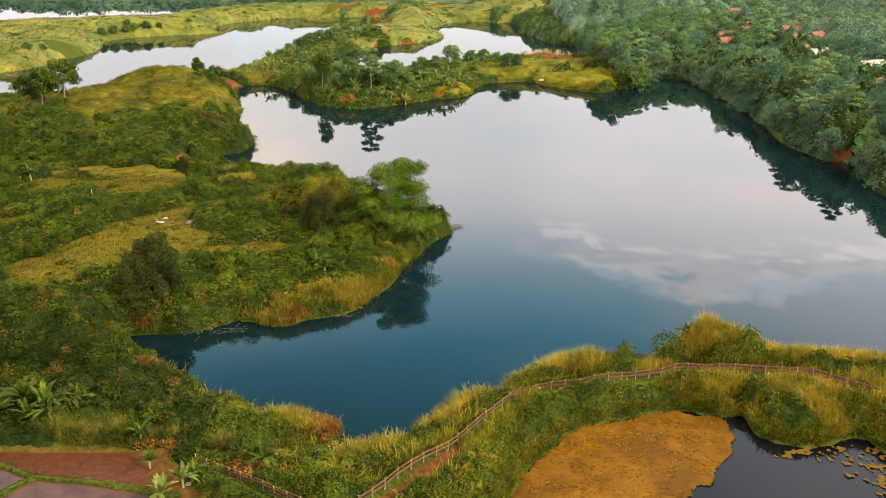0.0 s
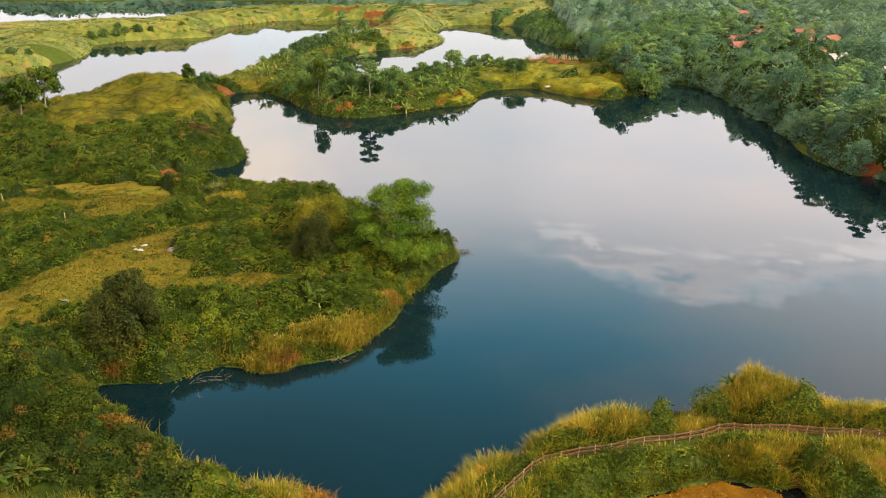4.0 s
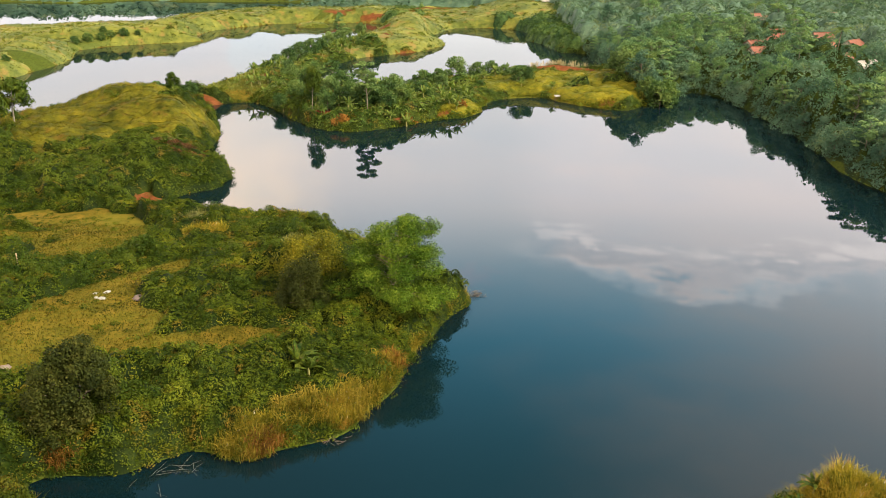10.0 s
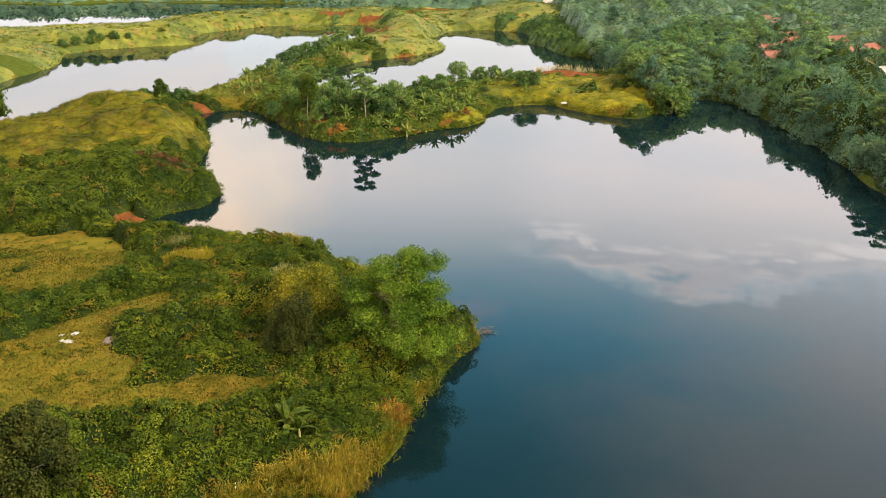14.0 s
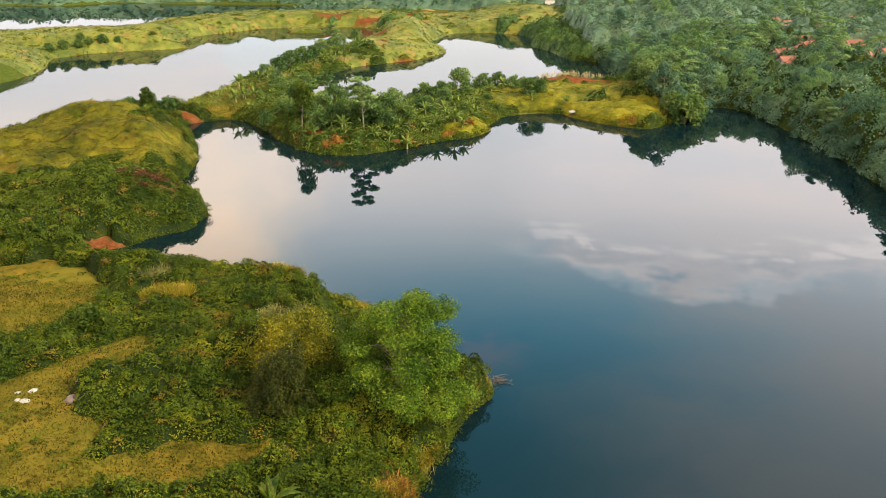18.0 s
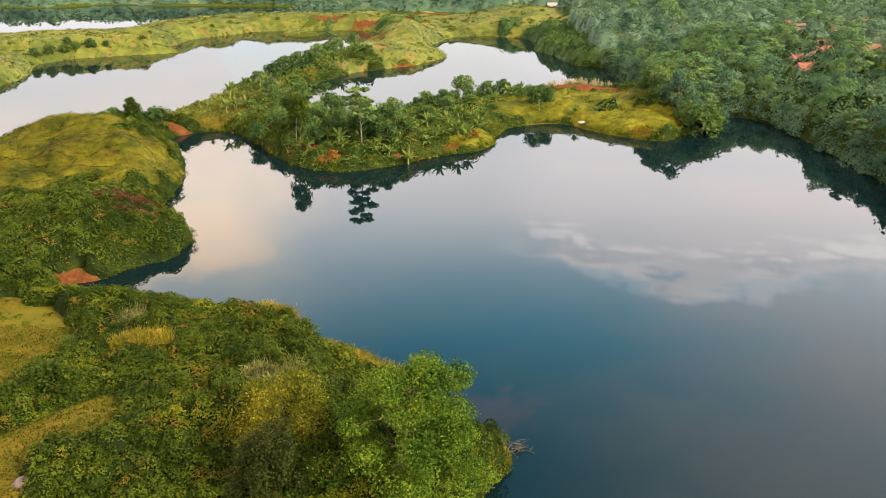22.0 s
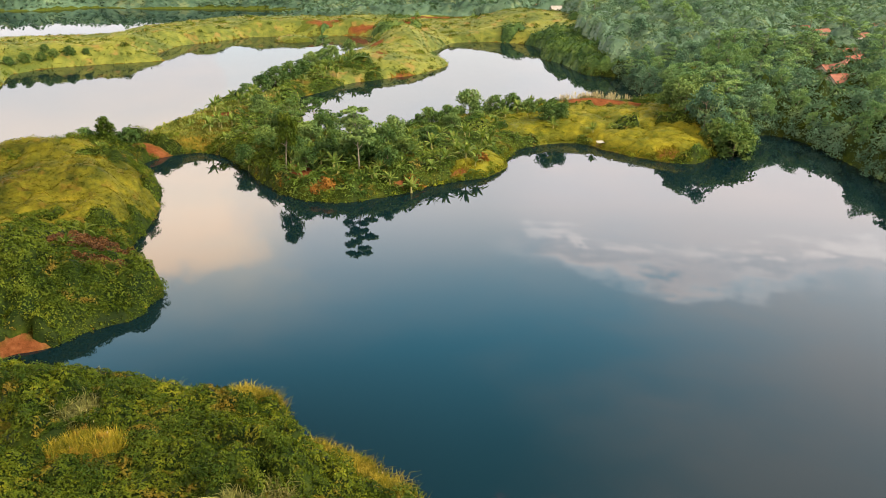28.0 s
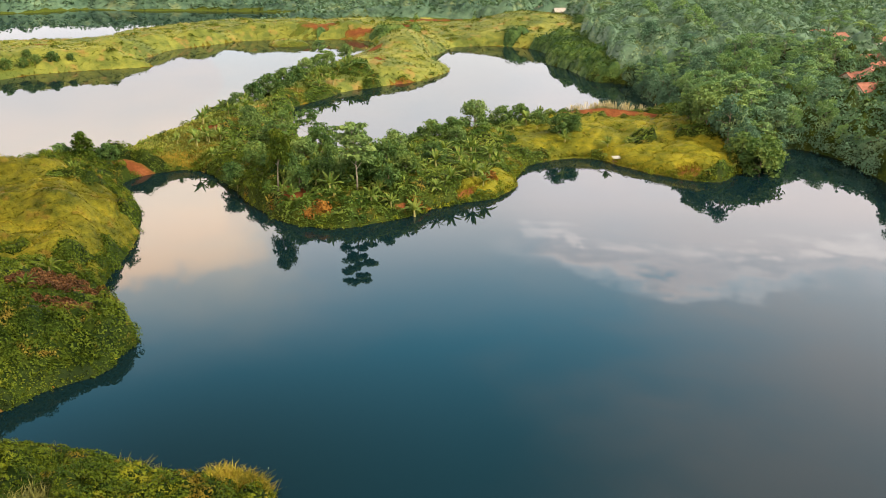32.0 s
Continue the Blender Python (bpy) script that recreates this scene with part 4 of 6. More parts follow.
bush_cover("shrub_cover", "dark leafy bushes on the hill beside the paddies", M_HILL, (-75, -18, 22, 50), 0.3, (0.5, 1.4), 0.125, 24, lambda x, y: shrubs_near(x, y) & (cleared(x, y) > 0.6) & (on_hill(x, y) >= 0.5), 54, 0.85, over=near_top)
bush_cover("shrub_cover", "rounded green bushes over the headland slopes", M_SLOPE, (-120, -40, 131, 236), 0.2, (0.6, 1.6), 0.17, 14, lambda x, y: (meadow_at(x, y) < 0.4) & ~bare(x, y) & (cleared(x, y) > 0.6) & (fbm(x, y, 8, 3) > 0.4), 55, 0.85, over=slope_top)
bush_cover("shrub_cover", "deep green bushes over the headland slopes", M_BUSH, (-120, -40, 131, 236), 0.12, (0.6, 1.5), 0.17, 14, lambda x, y: (meadow_at(x, y) < 0.4) & ~bare(x, y) & (cleared(x, y) > 0.6) & (fbm(x, y, 10, 6) > 0.5), 56, 0.85, over=slope_top)
bush_cover("shrub_cover", "scattered small bushes on open turf", M_SHRUB, (-95, 8, 40, 131), 0.03, (0.2, 0.8), 0.13, 22, lambda x, y: meadow_at(x, y) >= 0.5, 12)
bush_cover("shrub_cover", "dark bushes overhanging the wooded shore", M_HAZY_WOODS, (60, 172, 98, 350), 0.3, (1.1, 2.8), 0.27, 7, lambda x, y: is_woods(x, y) & (shore_d(x, y) < 6) & ~bare(x, y), 28, 1.0, "shrubs", -0.4)
bush_cover("bank_plants", "overhanging leaves at the water's edge", M_SLOPE, (-75, 66, 20, 238), 0.9, (0.35, 0.9), 0.14, 13, lambda x, y: (shore_d(x, y) < 1.0) & (on_grid(SD_MARSH, x, y) > 0) & ~bare(x, y), 20, 0.9, "shrubs", -0.45)
bush_cover("shrub_cover", "low bushes dotted over far grassland", M_SLOPE, (-330, 80, 200, 560), 0.02, (0.6, 2.0), 0.3, 6, lambda x, y: meadow_at(x, y) >= 0.4, 16)
leaf_mass("far_grass", "rough yellow-green grass over the far banks", M_FARGRASS, (-330, 70, 240, 530), 2.0, 0.4, 0.9, lambda x, y: ((x < -140) | (y > 325)) * np.clip((meadow_at(x, y) - 0.1) * 2, 0, 1) * np.clip((0.5 - soil_at(x, y)) * 3, 0, 1) * np.clip((shore_d(x, y) + 0.3) / 1.5, 0, 1), lambda x, y: 0.3 + 0.5 * puffs(x, y, 6.0, 3) + 1.2 * np.clip(fbm(x, y, 12, 4) - 0.4, 0, 1), 57, "grass", 0.1, 3.0, M_FARGRASS)
blade_cover("turf", "short yellow-green pasture grass", M_TURF, (-80, -8, 45, 118), 22, (0.12, 0.4), 0.06, lambda x, y: (meadow_at(x, y) > 0.35) & ~bare(x, y), 21, 0.6)
blade_cover("turf", "yellow-green grass on the headland", M_GRASS, (-120, -55, 131, 236), 5, (0.25, 0.7), 0.1, lambda x, y: (meadow_at(x, y) > 0.35) & ~bare(x, y), 22, 0.6)
blade_cover("turf", "golden grass on the spit and its banks", M_GOLD, (-40, 75, 215, 310), 15, (0.3, 0.8), 0.1, lambda x, y: (meadow_at(x, y) > 0.3) & ~bare(x, y), 23, 0.6)
leaf_mass("grass_mounds", "uneven golden green grass over the spit", M_GOLD, (-2, 80, 218, 292), 0.9, 0.16, 11, lambda x, y: headland_grass(x, y) * ~is_woods(x, y), lambda x, y: 0.25 + 0.8 * puffs(x, y, 3.4, 3) + 0.5 * puffs(x, y, 1.6, 1), 59, "grass", 0.1, 3.0, M_GOLD)
blade_cover("turf", "fresh yellow-green grass on the neck of land", M_FARGRASS, (-85, -40, 215, 345), 15, (0.3, 0.8), 0.1, lambda x, y: (meadow_at(x, y) > 0.3) & ~bare(x, y), 29, 0.6)
_, tips = blade_cover("reeds", "tall yellow reed grass at the waterside", M_REED, (-45, 66, 8, 128), 170, (0.9, 2.1), 0.022, lambda x, y: reeds_at(x, y) & ~near_path(x, y) & ~paddy_reeds_at(x, y), 24, 0.55)
blade_cover("reeds", "olive green reed grass along the paddy edge", M_OLIVE_REED, (-42, -12, 19, 27), 150, (0.8, 1.9), 0.024, lambda x, y: paddy_reeds_at(x, y) & (y > 21), 62, 0.5)
blade_cover("tufts", "olive green tufted grass between the fence and the pond", M_OLIVE, (0, 62, 8, 40), 110, (0.8, 1.6), 0.032, lambda x, y: (on_grid(SD_MARSH, x, y) > 0.05) & ~near_path(x, y) & ~bare(x, y) & ((on_grid(SD_MARSH, x, y) < 1.3) | shrubs_near(x, y) & (on_grid(SD_MARSH, x, y) < 12) & (fbm(x, y, 3, 8) > 0.5)), 64, 0.6)
blade_cover("reeds", "thinner reed grass growing through the shrubs", M_REED, (-45, 66, 8, 128), 24, (0.8, 1.9), 0.022, lambda x, y: shrubs_near(x, y) & ((shore_d(x, y) < 4.0) | (y < 47) & (x > -8)) & (fbm(x, y, 4, 3) > 0.48), 26, 0.6)
blade_cover("turf", "yellow-green grass over the far banks and ridge", M_FARGRASS, (-230, 70, 245, 520), 0.6, (0.5, 1.4), 0.25, lambda x, y: (meadow_at(x, y) > 0.3) & ~bare(x, y), 27, 0.7)


def tussocks(name, label, mat, spots, density, blades, tall, wide, seed, spread=0.75):
    """Clumps of long arching blades that start close together."""
    rs = np.random.RandomState(seed)
    cx, cy = [], []
    for x0, y0, rx, ry, deg in spots:
        r = max(rx, ry)
        x, y = scatter(rs, (x0 - r, x0 + r, y0 - r, y0 + r), density)
        k = (blot(x, y, [(x0, y0, rx, ry, deg)], 0.3, 2.5, 2) > 0.2) & (shore_d(x, y) > -0.1)
        cx.append(x[k])
        cy.append(y[k])
    cx, cy = np.concatenate(cx), np.concatenate(cy)
    i = np.repeat(np.arange(len(cx)), blades)
    n = len(i)
    size = rs.uniform(0.7, 1.2, len(cx))[i]
    a, lean = rs.uniform(0, 6.283, n), rs.rand(n) ** 0.7 * spread
    h = rs.uniform(tall[0], tall[1], n) * size
    out = np.stack([np.cos(a), np.sin(a), 0 * a], -1)
    root = np.stack([cx[i], cy[i], ground_z(cx[i], cy[i]) - 0.05], -1) + np.concatenate([rs.normal(0, 0.42, (n, 2)), np.zeros((n, 1))], 1)
    up = np.array([0, 0, 1.0])
    mid = root + out * (lean * h * 0.35)[:, None] + up * (h * 0.68)[:, None]
    tip = root + out * (lean * h * 0.95)[:, None] + up * (h * (1 - 0.45 * lean))[:, None]
    s = np.stack([-np.sin(a), np.cos(a), 0 * a], -1) * (wide * rs.uniform(0.6, 1.4, n))[:, None]
    v = np.stack([root, mid + s, tip, mid - s], 1).reshape(-1, 3)
    setting(name, array_mesh(name, v, np.arange(4 * n).reshape(-1, 4), mat), label, "grass", "stuff")
    return tip[rs.rand(n) < 0.06]


tussocks("reed_tussocks", "rusty dry reed tussocks at the water's edge", M_RUST, [(-16.6, 54.6, 1.6, 1.4, 20), (-36.5, 52, 1.5, 1.2, 0), (-31, 38.5, 2, 1.2, 20), (-4.6, 71.5, 1.2, 1.4, 0), (-8, 27, 2.2, 1.2, -20)], 3.0, 60, (0.9, 2.0), 0.035, 40, 1.0)
tall_tips = tussocks("reed_tussocks", "tall arching golden reed tussocks on the peninsula bank", M_STALK, GOLDEN, 1.5, 56, (0.9, 2.1), 0.032, 39, 1.0)
dry_tips = tussocks("reed_tussocks", "grey-green dry shrubby grass clumps on the peninsula", M_DRY, DRY_CLUMPS, 1.8, 60, (1.4, 2.8), 0.05, 58, 0.9)
rs = np.random.RandomState(25)
tips = np.concatenate([tips[::3], tall_tips, dry_tips])
pick = tips[rs.rand(len(tips)) < 0.02]
v, f = blade_quads(pick + np.array([0, 0, 0.08]), np.tile([0.04, 0.02, 0.18], (len(pick), 1)), rs.normal(0, 1, (len(pick), 3)) * [0.025, 0.025, 0])
setting("reed_plumes", array_mesh("reed_plumes", v, f, M_PLUME), "pale feathery reed plumes above the grass", "grass", "stuff")

# ================= trees =================


def tube(path, radii, sides=6):
    path, n = np.asarray(path, float), len(path)
    d = np.gradient(path, axis=0)
    d = unit(d)
    ref = np.where(np.abs(d[:, 2:3]) > 0.9, np.array([[1.0, 0, 0]]), np.array([[0, 0, 1.0]]))
    u = unit(np.cross(d, ref))
    w = np.cross(d, u)
    a = np.arange(sides) * 2 * np.pi / sides
    ring = u[:, None] * np.cos(a)[None, :, None] + w[:, None] * np.sin(a)[None, :, None]
    v = (path[:, None] + ring * np.asarray(radii, float)[:, None, None]).reshape(-1, 3)
    i = np.arange(sides)
    f = [np.stack([k * sides + i, k * sides + (i + 1) % sides, (k + 1) * sides + (i + 1) % sides, (k + 1) * sides + i], -1) for k in range(n - 1)]
    return v, np.concatenate(f)


def tree_parts(seed, tall, spread, bare_stem, limbs, leaf_n, leaf, layered=0.0, squash=0.8, clump=0.34, girth=0.02, lean=0.06):
    """Trunk with limbs, and a crown of leaf clumps at the limbs' ends. layered: flat pads as in an albizia."""
    rs = np.random.RandomState(seed)
    bend = rs.normal(0, lean * tall, 2)
    t = np.linspace(0, 1, 7)
    stem = np.stack([bend[0] * t**2, bend[1] * t**2, t * tall * 0.93 - 0.3], -1)
    wood = [tube(stem, tall * girth * (1.15 - t), 7)]
    ends = []
    for i in range(limbs):
        h = bare_stem + (1 - bare_stem) * (i + 0.3) / limbs * 0.9
        a = i * 2.4 + rs.uniform(-0.4, 0.4)
        base = np.array([np.interp(h, t, stem[:, k]) for k in range(3)])
        reach = spread * (1 - 0.62 * ((h - bare_stem) / (1 - bare_stem)) ** 1.5) * rs.uniform(0.65, 1.05)
        if layered < 0.3:
            reach *= 0.85 + 0.25 * math.sin(math.pi * (h - bare_stem) / (1 - bare_stem))
        up = tall * rs.uniform(0.05, 0.14)
        tip = base + np.array([math.cos(a) * reach, math.sin(a) * reach, up])
        mid = (base + tip) / 2 + np.array([0, 0, up * 0.35])
        wood.append(tube([base, mid, tip], [tall * girth * 0.4, tall * girth * 0.26, tall * girth * 0.1], 5))
        ends.append((tip, clump * spread * rs.uniform(0.75, 1.2)))
        ends.append((mid * 0.45 + tip * 0.55 + rs.normal(0, 0.12 * spread, 3), clump * spread * rs.uniform(0.6, 0.95)))
    ends.append((stem[-1] + [0, 0, tall * 0.03], clump * spread * 0.8))
    per = max(8, leaf_n // len(ends))
    cs, ds = [], []
    for c, r in ends:
        d = unit(rs.normal(0, 1, (per, 3)))
        rr = r * rs.uniform(0.55, 1.05, (per, 1))
        flat = (0.32 if layered > 0.4 else 0.5) if layered else squash
        off = d * rr * np.array([1, 1, flat])
        cs.append(c + off)
        ds.append(d * [1, 1, 0.6] + [0, 0, 0.35])
    v, f = leaves(rs, np.concatenate(cs), np.concatenate(ds), leaf, 0.55, layered * 1.6, 0.7)
    return joined(wood), (v, f)


def tree(name, label, leafmat, barkmat, crown_label="", **kw):
    (wv, wf), (lv, lf) = tree_parts(**kw)
    e = tagged(new(name), label, "tree")
    part("trunk", array_mesh("trunk", wv, wf, barkmat, True), e)
    part("crown", array_mesh("crown", lv, lf, leafmat), e, crown_label)
    return e


def set_at(ob, x, y, turn=0.0, size=1.0, dz=0.0):
    m = Matrix.Translation((x, y, float(ground_z(x, y)) - 0.05 + dz)) @ Matrix.Rotation(turn, 4, "Z") @ Matrix.Diagonal((size, size, size, 1))
    ob.matrix_basis = m
    return ob


def copy_at(ob, x, y, turn=0.0, size=1.0, dz=0.0, tall=1.0):
    m = Matrix.Translation((x, y, float(ground_z(x, y)) - 0.05 + dz)) @ Matrix.Rotation(turn, 4, "Z") @ Matrix.Diagonal((size, size, size * tall, 1))
    keep = ob.scale.copy()
    ob.scale = (1, 1, 1)
    c = copy_thing(ob, m)
    ob.scale = keep
    return c


# single trees that stand out
set_at(tree("albizia_tree", "tall spreading bright green tree on the peninsula tip", M_HERO, M_BARK, seed=101, tall=12.4, spread=7.4, bare_stem=0.06, limbs=40, leaf_n=56000, leaf=0.125, layered=0.3, clump=0.27, girth=0.014), -5.2, 84, 0.6)
set_at(tree("round_tree", "rounded olive-gold dense tree among creepers", M_OLIVE, M_BARK, seed=102, tall=7.0, spread=4.6, bare_stem=0.08, limbs=18, leaf_n=16000, leaf=0.13, clump=0.42), -17, 88, 0.2)
set_at(tree("shaggy_tree", "dull green feathery small tree among creepers", M_DARK, M_BARK, seed=112, tall=7.0, spread=3.2, bare_stem=0.04, limbs=22, leaf_n=17000, leaf=0.12, squash=1.2, clump=0.36), -17.2, 81.5, 0.8)
set_at(tree("shaggy_tree", "dull brown-green feathery tree on the pasture slope", M_DARK, M_BARK, seed=103, tall=10.0, spread=3.3, bare_stem=0.06, limbs=24, leaf_n=24000, leaf=0.15, squash=1.15, clump=0.36), -34.8, 55.6, 1.2)
set_at(tree("shaggy_tree", "smaller brown-green feathery tree beside a taller one", M_DARK, M_BARK, seed=104, tall=8.8, spread=3.0, bare_stem=0.05, limbs=20, leaf_n=14000, leaf=0.13, squash=1.1, clump=0.4), -37.0, 53.5, 2.2)
dark_bush = set_at(tree("small_tree", "small dark green tree beside the hedge", M_BUSH, M_BARK, seed=105, tall=3.8, spread=2.1, bare_stem=0.1, limbs=11, leaf_n=1800, leaf=0.22, clump=0.5), -43, 100, 0.2)
tagged(dark_bush, group="hedge trees")
for i, (x, y, k) in enumerate([(-60, 85, 1.05), (-57.5, 87.5, 0.85), (-55, 89, 0.7), (-52, 92, 0.65), (-49, 94.5, 0.7), (-46, 97, 0.75), (-63, 83, 0.8), (-66, 86, 0.7), (-75, 99, 0.8), (-79, 103, 0.9), (-84, 112, 1.0), (-88, 120, 1.1)]):
    copy_at(dark_bush, x, y, i * 1.3, k)
pasture_tree = set_at(tree("tall_tree", "dark round-crowned tree on a bare pale trunk", M_BUSH, M_PALEBARK, seed=106, tall=11, spread=3.6, bare_stem=0.45, limbs=13, leaf_n=2600, leaf=0.34, clump=0.45), -102, 169, 0.4)
copy_at(pasture_tree, -99.5, 177, 2.0, 1.1)
copy_at(pasture_tree, -107, 173, 4.0, 0.85)
copy_at(pasture_tree, -35.5, 215, 1.0, 0.62, 0, 1.75)
set_at(tree("conifer", "dark pointed tree on the neck of land", M_BUSH, M_BARK, seed=107, tall=7.5, spread=2.2, bare_stem=0.08, limbs=17, leaf_n=2400, leaf=0.3, squash=1.1, clump=0.42), -79, 231)
pale_tree = set_at(tree("albizia_tree", "slim pale green layered tree on the wooded spit", M_PALE, M_PALEBARK, seed=108, tall=12.5, spread=3.2, bare_stem=0.35, limbs=14, leaf_n=2600, leaf=0.36, layered=0.9, clump=0.36, girth=0.012), -20, 213, 0.5, 1.12)
tagged(pale_tree, group="pale layered trees")
airy_tree = set_at(tree("airy_tree", "thin open-crowned tree on the wooded spit", M_GROVE, M_PALEBARK, seed=109, tall=9.5, spread=4.0, bare_stem=0.35, limbs=11, leaf_n=1300, leaf=0.34, layered=0.5, clump=0.36, girth=0.012), -34, 250, 0.5)
copy_at(airy_tree, -39, 247, 2.5, 0.95)
copy_at(airy_tree, -29.5, 253, 4.2, 0.8)
leafy = set_at(tree("leafy_tree", "dark green rounded tree on the wooded spit", M_GROVE, M_BARK, seed=110, tall=7.0, spread=3.6, bare_stem=0.15, limbs=13, leaf_n=2000, leaf=0.36, clump=0.45), -6, 257, 0.5)
leafy_b = set_at(tree("leafy_tree", "green uneven-crowned tree on the wooded spit", M_PALE, M_BARK, seed=111, tall=8.5, spread=3.9, bare_stem=0.2, limbs=14, leaf_n=2200, leaf=0.36, clump=0.4), 5, 266, 0.5)
for p, spots in ((leafy, [(-10, 255, 0.9), (-1, 260, 0.8), (12, 270, 0.75), (17, 272, 0.7), (21, 267, 0.6), (25, 257, 0.75), (28, 258, 0.6), (-46, 225, 0.7), (-42, 230, 0.8), (-30, 240, 0.9), (-26, 228, 0.8), (-15, 226, 0.9), (-24, 222, 0.75), (-31, 213, 0.7), (-27, 217, 0.8), (-22, 216, 0.75), (-14, 213, 0.7), (-18, 219, 0.8), (-35, 221, 0.8), (-11, 222, 0.7), (-38, 226, 0.8), (-6, 231, 0.7), (-152, 366, 0.5), (-156, 361, 0.6), (-149, 370, 0.5), (-144, 373, 0.55), (-153, 372, 0.45), (-159, 355, 0.5), (-139, 376, 0.4), (-157, 290, 0.4), (-160, 283, 0.5), (66, 236, 1.2), (69, 240, 1.1), (63, 240, 0.9),
                       (-55, 314, 1.0), (-58, 305, 0.8), (-52, 325, 0.9), (-50, 335, 0.85), (-84, 232, 0.8), (-88, 229, 0.7), (-75, 234, 0.7), (-92, 226, 0.6), (-45, 352, 0.8), (10, 275, 0.6)]),
                 (leafy_b, [(-14, 240, 0.8), (-32, 228, 0.8), (-43, 250, 0.7), (-50, 262, 0.7), (0, 250, 0.6), (-22, 240, 0.7), (59, 254, 1.0), (62, 262, 1.1), (66, 256, 1.0), (57, 262, 0.8), (-60, 292, 0.6), (-42, 360, 0.7), (-37, 372, 0.7), (-48, 345, 0.8)]),
                 (pale_tree, [(60, 268, 0.8), (64, 270, 0.85), (58, 258, 0.7), (68, 262, 0.9), (72, 268, 0.95), (-46, 367, 1.0), (94, 215, 0.7), (97, 178, 1.0), (99, 150, 0.85)])):
    for i, (x, y, k) in enumerate(spots):
        copy_at(p, x, y, i * 1.9 + x, k * (0.94 + 0.12 * ((i * 37) % 10) / 10), 0, 0.9 + 0.2 * ((i * 53) % 10) / 10)

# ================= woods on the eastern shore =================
WOOD_TREES = [tree("wood_tree", "dark green round-crowned tree in the lakeside woods", M_HAZY_WOODS, M_BARK, seed=121, tall=9.5, spread=4.0, bare_stem=0.2, limbs=12, leaf_n=1700, leaf=0.33, clump=0.45),
              tree("wood_tree", "pale green layered tree in the lakeside woods", M_HAZY_FRESH, M_PALEBARK, seed=122, tall=11.5, spread=4.6, bare_stem=0.35, limbs=12, leaf_n=1700, leaf=0.33, layered=0.9, clump=0.36, girth=0.012),
              tree("wood_tree", "broad dark tree in the lakeside woods", M_HAZY_WOODS, M_BARK, seed=123, tall=8.5, spread=4.4, bare_stem=0.2, limbs=13, leaf_n=1700, leaf=0.34, clump=0.42),
              tree("wood_tree", "fresh green uneven tree in the lakeside woods", M_HAZY_FRESH, M_PALEBARK, seed=124, tall=10.5, spread=3.6, bare_stem=0.3, limbs=12, leaf_n=1500, leaf=0.33, clump=0.44)]
HOUSES = [(115, 298, 9, 6, 20), (111, 283, 8, 6, 15), (155, 309, 9, 6, 40), (151, 328, 8, 6, 10), (150, 385, 9, 6, 25), (129, 243, 9, 6, 30), (135, 217, 9, 7, 20), (124, 188, 9, 6, 40), (131, 261, 9, 6, 60),
          (146, 406, 9, 6, 10), (157, 404, 9, 6, 30), (160, 382, 14, 7, 12), (66, 531, 12, 6, 5), (57, 552, 9, 6, 40), (96, 591, 9, 6, 20), (128, 523, 7, 5, 30), (205, 450, 10, 7, 15), (138, 398, 8, 6, 35), (152, 414, 8, 6, 5), (165, 398, 8, 6, 20), (128, 313, 8, 6, 30), (121, 303, 7, 6, 60), (134, 330, 8, 6, 15), (176, 408, 9, 6, 25), (134, 284, 9, 6, 35)]
rs = np.random.RandomState(31)
placed = []
tries = np.stack(scatter(rs, (60, 148, 100, 345), 0.09), -1)
tries = tries[np.argsort(shore_d(tries[:, 0], tries[:, 1]) > 9, kind="stable")]
for x, y in tries:
    if len(placed) >= 232:
        break
    if not is_woods(np.array([x]), np.array([y]))[0] or shore_d(x, y) < 0.8 or soil_at(np.array([x]), np.array([y]))[0] > 0.4:
        continue
    if any((x - a) ** 2 + (y - b) ** 2 < (3.6 if shore_d(x, y) < 9 else 4.6) ** 2 for a, b in placed) or any(abs(x - h[0] + 3) < 7.5 and -17 < y - h[1] < 6 for h in HOUSES):
        continue
    placed.append((x, y))
seen_kinds = set()
for i, (x, y) in enumerate(placed):
    k = int(np.clip(fbm(x, y, 22, 5) * 6 - 1 + rs.normal(0, 0.7), 0, 3))
    size, turn = rs.uniform(0.7, 1.1) * (0.75 if shore_d(x, y) < 8 else 1.0), rs.uniform(0, 6.28)
    if any(-48 < y - h[1] < 0 and abs(x - h[0] - (y - h[1]) * 0.45) < 6.5 for h in HOUSES):
        size *= 0.6
    if y < 245 and rs.rand() < 0.5:
        k = 2
    if k not in seen_kinds:
        seen_kinds.add(k)
        set_at(tagged(WOOD_TREES[k], group="lakeside woods"), x, y, turn, size)
    else:
        copy_at(WOOD_TREES[k], x, y, turn, size, 0, rs.uniform(0.9, 1.15))
for i, (x, y) in enumerate([(62, 272), (66, 277), (70, 271), (74, 277), (67, 266), (61, 265), (71, 283), (77, 270), (64, 284)]):
    copy_at(WOOD_TREES[1], x, y, i * 2.3, 0.72 + 0.05 * (i % 4), 0, 1.15)
for k in range(4):
    if k not in seen_kinds:
        set_at(WOOD_TREES[k], 130 + 6 * k, 140)


WOODS_F = blurred(is_woods(XX, YY) * ~((XX < 146) & (YY < 343)) * (MEADOW_F < 0.5) * 1.0, 3)


